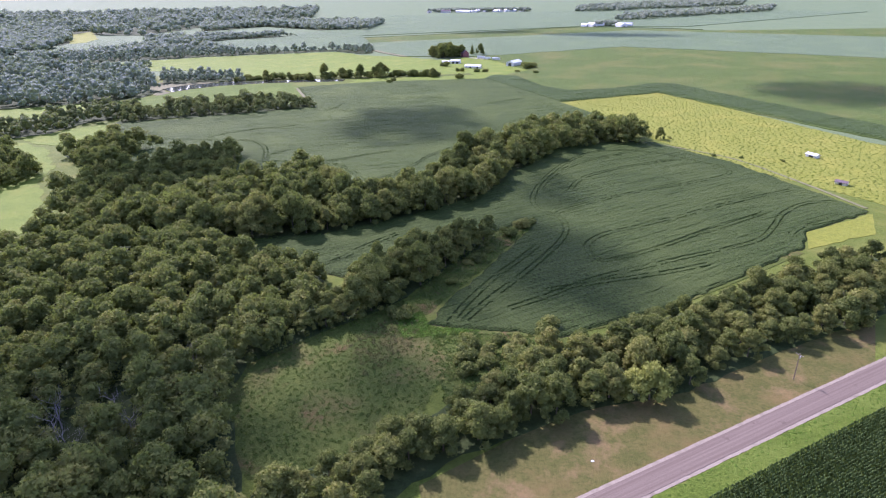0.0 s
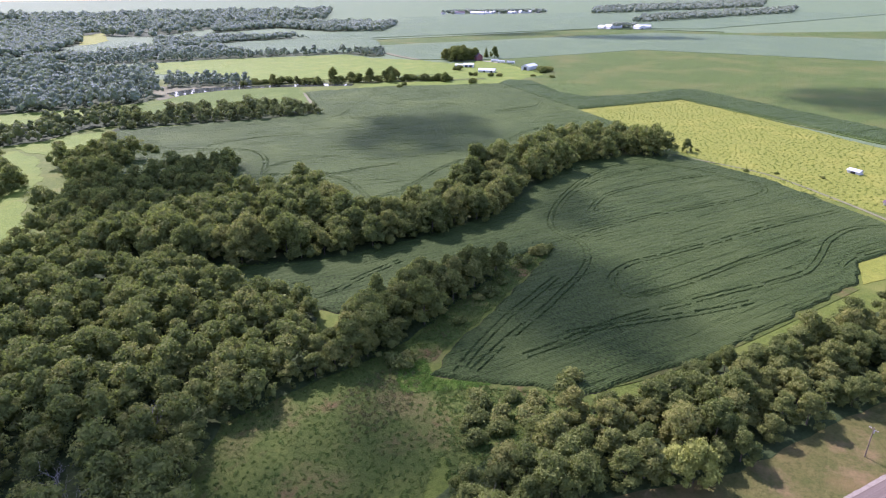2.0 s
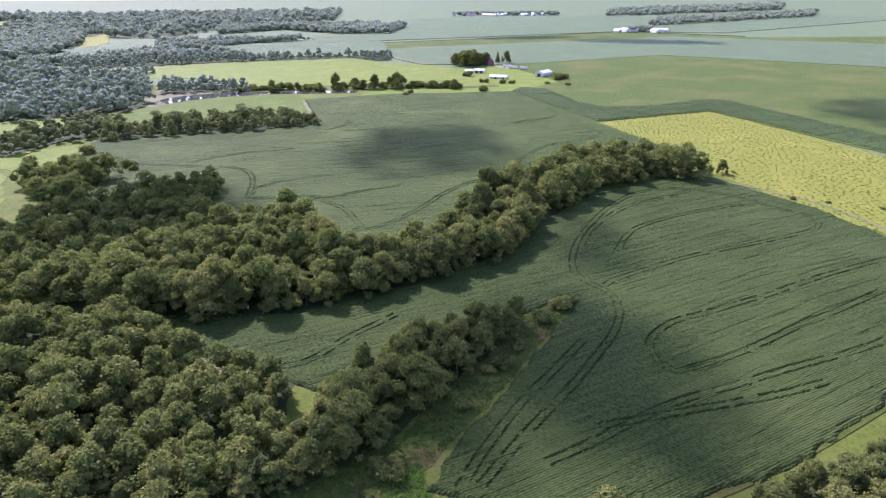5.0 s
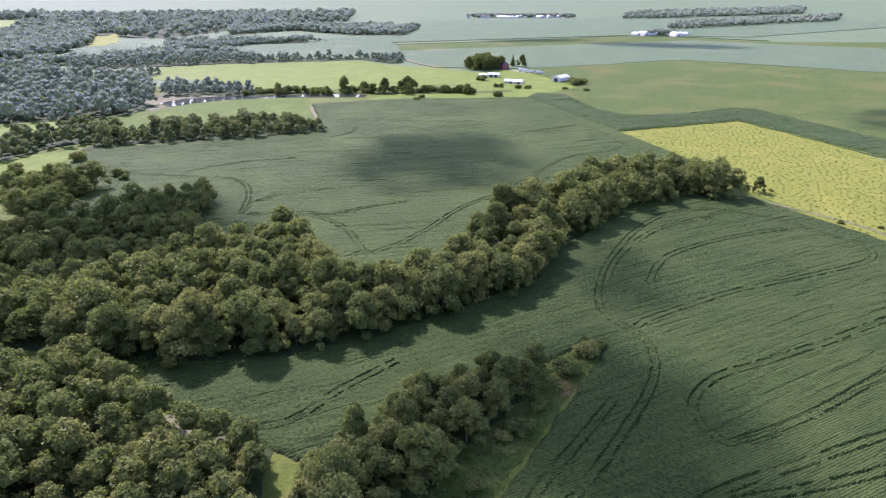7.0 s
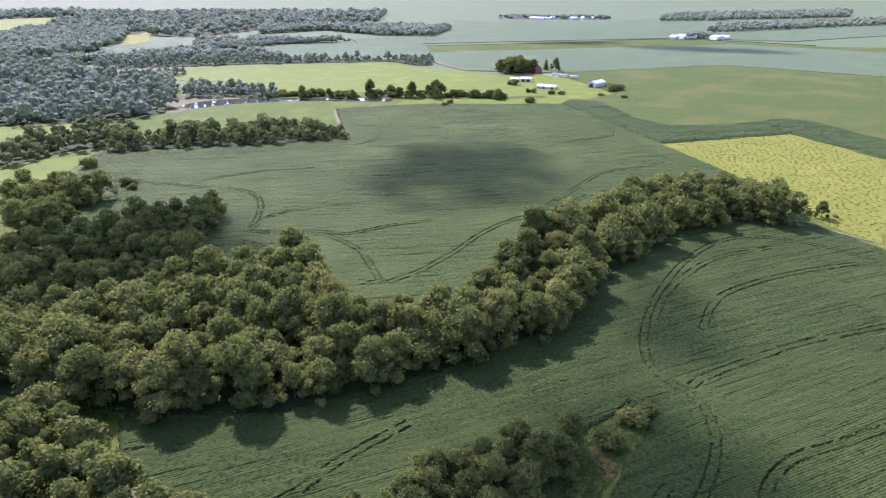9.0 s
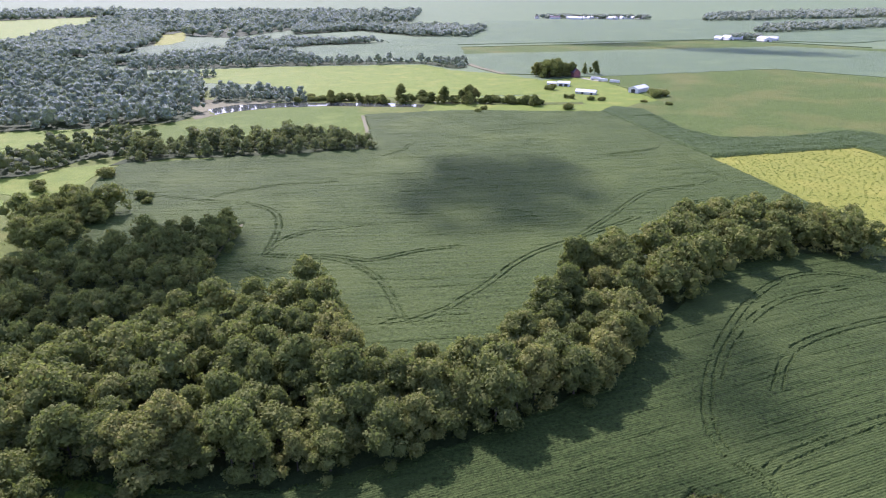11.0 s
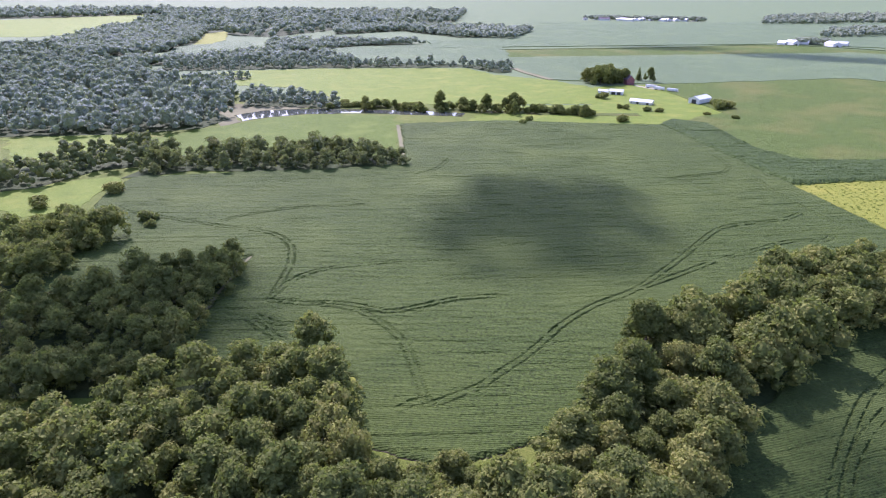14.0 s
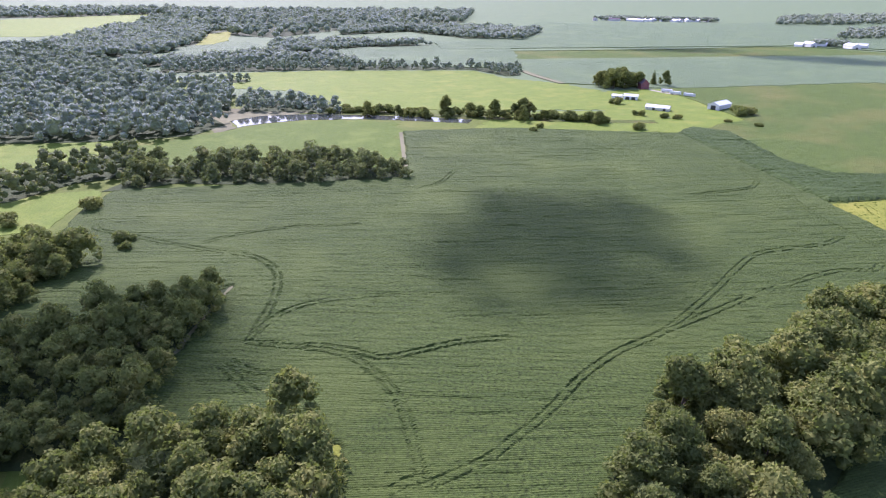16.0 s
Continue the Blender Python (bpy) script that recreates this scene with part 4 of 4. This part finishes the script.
for pts, w, mat in (([(151.2, 449.0), (175.0, 425.5), (194.5, 399.5), (210, 350), (221, 300)], 2.2, SAND), ([(-12.5, 361.0), (-5.0, 383.0), (6.0, 403.0)], 5.0, OLIVE), ([(-84.0, 385.0), (-73.0, 366.0), (-64.5, 350.0), (-58, 338)], 3.5, PASTURE),
                    ([(-83.8, 244.6), (-77.8, 239.0), (-67.0, 236.0), (-52, 236)], 3.5, SAND), ([(-108, 268), (-99, 252), (-92, 246)], 6.0, LUSH), ([(-127, 603), (-170, 726)], 3.0, SAND),
                    ([(-285, 533), (-208, 567), (-126, 601)], 4.0, LUSH), ([(-150.0, 446), (-142, 397), (-137, 376)], 4.0, SAND), ([(-203, 432), (-228, 402)], 4.0, SAND), ([(2, 186), (40, 184.5), (85, 204), (160, 252)], 4.0, MEADOW)):
    sheet("grass_strip", band(pts, w), -0.1, 0.22, mat, "narrow uncropped strip along the field", "field margin", 0.4, 3)
sheet("corner_patch", [(171.8, 272.8), (218.3, 296.3), (202.0, 268.8), (162.0, 252.6)], -0.1, 0.2, PASTURE, "grassy corner beside the field", "grass", 0.5)
weeds("ditch_weeds", road_band(-14.5, -8.6, 0.2, 3, -10, 140), 1.3, 0.4, "bright green ditch weeds", LEAF_BRIGHT)
weeds("wood_edge_weeds", band([(-13.6, 295.1), (-60.8, 272.7), (-100.8, 268.8), (-128, 272)], 4), 1.4, 1.4, "tall weeds at the wood's foot", LEAF_WEED)

LEAF_PASTURE = leaf_mat("pasture_tufts", (0.12, 0.16, 0.035), (0.16, 0.2, 0.045), (0.24, 0.23, 0.07), False)
weeds("pasture_tufts", OUTLINES["PASTURE"], 3.2, 0.9, "yellow-green tufts in the grazed pasture", LEAF_PASTURE)
weeds("meadow_weeds", [(-6, 186), (36, 181), (42, 170), (22, 152), (0, 140), (-3, 168)], 1.4, 1.0, "mixed green weeds beside the wood", LEAF_WEED)
for i in range(16):  # shrubs between the meadow and the roadside wood
    bush(2 + 38 * r.random(), 158 + 22 * r.random(), r.uniform(0.8, 1.7), "low shrub at the wood's edge", "shrubs at the wood's edge")

# corn rows beside the road
rows = []
for i in range(46):
    off = -15.6 - 0.76 * i
    s = np.arange(-40, 160, 0.36)
    px_, py_ = np.array([along_road(q, off) for q in s]).T
    rows.append(np.stack([px_ + r.normal(0, 0.05, len(s)), py_ + r.normal(0, 0.05, len(s)), r.uniform(1.7, 2.3, len(s))], 1))
P3 = np.vstack(rows)
n = len(P3)
ang, half = r.uniform(0, 6.28, n), r.uniform(0.16, 0.3, n)
D = np.stack([np.cos(ang) * half, np.sin(ang) * half, np.zeros(n)], 1)
W = np.stack([-np.sin(ang) * 0.16, np.cos(ang) * 0.16, np.zeros(n)], 1)
low = P3 * (1, 1, 0)
V = np.stack([P3 - W, P3 + W, P3 + D + W - (0, 0, 0.35), P3 + D - W - (0, 0, 0.35), P3 - W - D - (0, 0, 0.4), P3 + W - D - (0, 0, 0.4), low - W, low + W], 1).reshape(-1, 3)
base = 8 * np.arange(n)[:, None]
F4 = np.vstack([base + [0, 1, 2, 3], base + [4, 5, 1, 0], base + [6, 7, 1, 0]])
tagged(new("corn_rows", mesh_of("corn_rows", V, F4, LEAF_CORN)), "dark green corn standing in close rows by the road", "corn field", kind="stuff")
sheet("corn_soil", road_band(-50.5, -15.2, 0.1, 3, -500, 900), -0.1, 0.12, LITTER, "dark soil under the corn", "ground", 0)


sheet("corn_field", road_band(-300, -50.6, 0.1, 4, -500, 900), -0.1, 1.9, CORN, "dark green corn reaching away from the road", "corn field", 0)
for s0, s1 in ((-500, -40.5), (160.5, 900)):
    sheet("corn_field", road_band(-50.5, -15.4, 0.1, 4, s0, s1), -0.1, 1.9, CORN, "dark green corn along the road", "corn field", 0)


# ---- road things ----
def utility_pole(x, y, h=9.3):
    ob = thing("utility_pole", "weathered wooden utility pole with a crossarm", "utility pole", "", pose(x, y, 0, 0, 0, 27))
    bm = bmesh.new()
    bmesh.ops.create_cone(bm, segments=10, radius1=0.17, radius2=0.11, depth=h + 0.3, cap_ends=True)
    bmesh.ops.translate(bm, verts=bm.verts, vec=(0, 0, h / 2 - 0.15))
    part("post", bm, POLE_WOOD, ob)
    arm = part("crossarm", boxes((-0.06, 0.06, -1.2, 1.2, h - 0.75, h - 0.6)), POLE_WOOD, ob)
    for k in (-1.05, -0.55, 0.55, 1.05):
        bm = bmesh.new()
        bmesh.ops.create_cone(bm, segments=8, radius1=0.06, radius2=0.04, depth=0.22, cap_ends=True)
        bmesh.ops.translate(bm, verts=bm.verts, vec=(0, k, h - 0.49))
        part("insulator", bm, WHITE, arm, "pale ceramic insulator")
    bm = bmesh.new()
    bmesh.ops.create_cone(bm, segments=12, radius1=0.22, radius2=0.22, depth=0.75, cap_ends=True)
    bmesh.ops.translate(bm, verts=bm.verts, vec=(0.36, 0, h - 1.5))
    part("transformer", bm, STEEL, ob, "grey metal transformer can")


utility_pole(104.9, 155.7)
bm = bmesh.new()
bmesh.ops.create_icosphere(bm, subdivisions=2, radius=0.55)
for v in bm.verts:
    v.co = Vector((v.co.x * 1.5, v.co.y, max(v.co.z * 0.6, -0.1))) * (1 + 0.25 * noise.noise(v.co * 2))
me = bpy.data.meshes.new("pale_stone")
bm.to_mesh(me), bm.free()
me.materials.append(WHITE)
stone = tagged(new("pale_stone", me), "pale stone lying on the mown verge", "stone")
stone.matrix_world = pose(36.6, 121.8, 0.1) @ Matrix.Scale(0.55, 4)


# ---- farm buildings ----
def gable_house(name, label, category, x, y, yaw, w, l, h, ridge, wall_mat, roof_mat, doors=(), windows=(), chimney=False, eave=0.5, group="farm buildings"):
    """A gabled building, ridge along its own y. doors: side, place along, width, height; windows: side, along, sill, width, height."""
    ob = thing(name, label, category, group, pose(x, y, 0, 0, 0, yaw))
    bm = bmesh.new()
    a, b = w / 2, l / 2
    v = [bm.verts.new(p) for s in (-b, b) for p in ((-a, s, -0.3), (a, s, -0.3), (a, s, h), (0, s, ridge), (-a, s, h))]
    bm.faces.new(v[:5]), bm.faces.new(v[5:][::-1])
    for i, j in ((0, 1), (1, 2), (2, 3), (3, 4), (4, 0)):
        bm.faces.new((v[j], v[i], v[i + 5], v[j + 5]))
    bmesh.ops.recalc_face_normals(bm, faces=bm.faces)
    wall = part("wall", bm, wall_mat, ob)
    bm = bmesh.new()
    rise = (ridge - h) / a
    for sgn in (-1, 1):
        q = [(0, ridge + 0.06), (sgn * (a + eave), h - eave * rise + 0.06), (sgn * (a + eave), h - eave * rise + 0.26), (0, ridge + 0.3)]
        f = [[bm.verts.new((px, s, pz)) for px, pz in q] for s in (-b - eave, b + eave)]
        bm.faces.new(f[0]), bm.faces.new(f[1][::-1])
        for i in range(4):
            bm.faces.new((f[0][i], f[0][(i + 1) % 4], f[1][(i + 1) % 4], f[1][i]))
    bmesh.ops.recalc_face_normals(bm, faces=bm.faces)
    roof = part("roof", bm, roof_mat, ob)
    for side, s, z0, ww, hh, nm, mt in [(d[0], d[1], 0.0, d[2], d[3], "door", DARK) for d in doors] + [(q[0], q[1], q[2], q[3], q[4], "window", DARK) for q in windows]:
        if side in "ew":
            xx = (a if side == "e" else -a)
            bx = (xx - 0.06, xx + 0.06, s - ww / 2, s + ww / 2, z0, z0 + hh)
        else:
            yy = (b if side == "n" else -b)
            bx = (s - ww / 2, s + ww / 2, yy - 0.06, yy + 0.06, z0, z0 + hh)
        part(nm, boxes(bx), mt, ob)
    if chimney:
        part("chimney", boxes((-0.4, 0.4, 1.0, 1.8, h, ridge + 1.2)), BRICK_RED, roof)
    return ob


gable_house("farmhouse", "dark red two-storey farmhouse with a pale roof", "house", 33, 1014, 20, 9, 11, 6.2, 10.5, BRICK_RED, ROOF_DARK, (("s", 0, 1.1, 2.1),),
            [(s_, p_, z_, 1.0, 1.5) for s_ in "sw" for p_ in (-2.8, 2.8) for z_ in (1.0, 4.0)], True)
gable_house("barn", "white metal barn with a pale gabled roof", "barn", 99, 903, -38, 12, 22, 4.8, 7.2, WHITE, ROOF_PALE, (("s", 0, 5.0, 4.2), ("w", 4, 3, 3.4)))
gable_house("long_shed", "long low shed with a bright metal roof", "shed", 40.5, 880, 72, 9, 22, 2.8, 4.6, STEEL, ROOF_PALE, (("w", -7, 2.5, 2.4), ("w", 3, 2.5, 2.4)), (("w", 9, 1.2, 1.6, 0.9),))
gable_house("machine_shed", "small open-fronted shed with a white roof", "shed", 17, 934, 80, 8, 14, 3.6, 5.4, WHITE, ROOF_PALE, (("w", -3, 4, 3.0), ("w", 3, 4, 3.0)))
gable_house("garage", "low white outbuilding with a pale roof", "shed", 3, 938, 75, 6, 10, 2.7, 4.0, WHITE, ROOF_PALE, (("w", 0, 3, 2.2),))
gable_house("field_shelter", "small white metal shelter in the pasture", "shed", 247, 405, 25, 4, 7.5, 1.9, 2.8, WHITE, ROOF_PALE, (("w", 0, 3, 1.6),))
gable_house("field_shelter", "low weathered metal shelter by the field", "shed", 231, 345, 40, 4, 6, 1.8, 2.4, STEEL, ROOF_DARK, (("w", 0, 2, 1.5),))


def trailer(x, y, yaw):
    ob = thing("stock_trailer", "long pale grey trailer parked on the grass", "trailer", "parked trailers", pose(x, y, 0.16, 0, 0, yaw))
    bm = boxes((-1.3, 1.3, -6, 6, 0.9, 3.6))
    bmesh.ops.bevel(bm, geom=bm.edges[:], offset=0.15, segments=2, affect="EDGES")
    part("body", bm, WHITE, ob)
    part("hitch", boxes((-0.1, 0.1, -7.6, -6, 0.8, 1.0)), STEEL, ob)
    for sx in (-1.1, 1.1):
        for sy in (2.8, 4.0):
            bm = bmesh.new()
            bmesh.ops.create_cone(bm, segments=14, radius1=0.48, radius2=0.48, depth=0.28, cap_ends=True, matrix=pose(sx, sy, 0.48, 0, 90, 0))
            part("wheel", bm, DARK, ob)


trailer(65, 977, 65)
trailer(78.5, 967, 62)
trailer(57, 990, 70)
sheet("farm_drive", band([(40, 1004), (58, 984), (76, 972), (92, 955), (108, 940)], 5), -0.1, 0.3, GRAVEL, "pale gravel farm drive", "drive", 0.3)
bush(222, 395, 0.7, "low dark clump in the pasture", "pasture clumps")
bush(199, 404, 0.6, "low dark clump in the pasture", "pasture clumps")
bush(183, 410, 0.8, "low dark clump in the pasture", "pasture clumps")
bush(170, 462, 0.7, "low dark clump in the pasture", "pasture clumps")

# a second farmstead and a village, far off
for x, y, yw, w, l, h in ((372, 1640, 20, 12, 26, 6), (395, 1655, 70, 14, 22, 5), (440, 1622, 10, 16, 34, 6), (462, 1640, 60, 14, 20, 5), (352, 1632, 40, 10, 16, 5)):
    gable_house("far_barn", "distant pale farm building among trees", "barn", x, y, yw, w, l, h, h + 3.5, WHITE, ROOF_PALE, (("s", 0, 4, 3.5),), group="far farm buildings")
for i in range(16):
    x, y = -40 + 22 * i + r.normal(0, 12), 2420 + 25 * math.sin(i) + 40 * r.random()
    gable_house("far_house", "distant pale house in the village", "house", x, y, r.uniform(0, 90), 14, r.uniform(18, 36), 5.5, 9, WHITE, ROOF_PALE if i % 3 else ROOF_DARK, (("s", 0, 3, 2.6),), group="village houses")
sheet("far_road", band([(225, 2300), (240, 2240), (290, 2080), (355, 1890)], 9), -0.1, 1.0, GRAVEL, "distant pale gravel road", "road", 0)
sheet("lane", band([(-180, 1384), (80, 1490), (355, 1622), (600, 1500)], 7), -0.1, 1.0, CORN, "dark grassy lane across the fields", "lane", 0)
sheet("field_lane", band([(-60, 1024), (-100, 1085), (-122, 1130)], 9), -0.1, 0.9, SAND, "pale worn track beside the wood", "lane", 0.3)
mass("far_trees", [(385 + 60 * r.random(), 1650 + 25 * r.random(), 1.2) for _ in range(22)] + [(-60 + 380 * r.random(), 2440 + 80 * r.random(), 1.3) for _ in range(90)], FAR, "distant trees round houses", LEAF_FAR_HAZED)

# fair-weather clouds added above, out of sight, between the sun and the fields
# Some cast the drifting cloud shadows; others are added to darken meadow and woods.
for x, y, a, b, turn, thick in ((-33, 527, 66, 78, 0, 1.0), (42, 240, 38, 58, 12, 0.85), (2, 232, 24, 42, -30, 0.7), (-22, 160, 34, 36, 0, 0.45), (57, 344, 18, 42, -25, 0.45),
                                (-168, 376, 54, 60, 0, 1.5), (-92, 122, 58, 44, 20, 1.0), (410, 650, 90, 85, 0, 1.0), (350, 1390, 150, 60, -20, 1.0), (120, 1500, 110, 50, 10, 0.8)):
    h = 1400.0
    cx, cy = x + SUN_DIR.x / SUN_DIR.z * h, y + SUN_DIR.y / SUN_DIR.z * h
    n = int(thick * a * b / 10)
    q = r.normal(0, 0.5, (n, 2)) * (a, b)
    q = q[np.hypot(q[:, 0] / a, q[:, 1] / b) < 1.05]
    ca, sa = math.cos(radians(turn)), math.sin(radians(turn))
    V, F, k = [], [], 0
    for (dx, dy), s in zip(q, r.uniform(3.0, 6.0, len(q))):
        V.append(ICO_V * s + (cx + dx * ca - dy * sa, cy + dx * sa + dy * ca, h + r.uniform(0, 14)))
        F += [[i + k for i in f] for f in ICO_F]
        k += len(ICO_V)
    tagged(new("cloud", mesh_of("cloud", np.vstack(V), F, CLOUD, True)), "small white cloud out of view, placed to shade fields and woods", "cloud", kind="stuff")
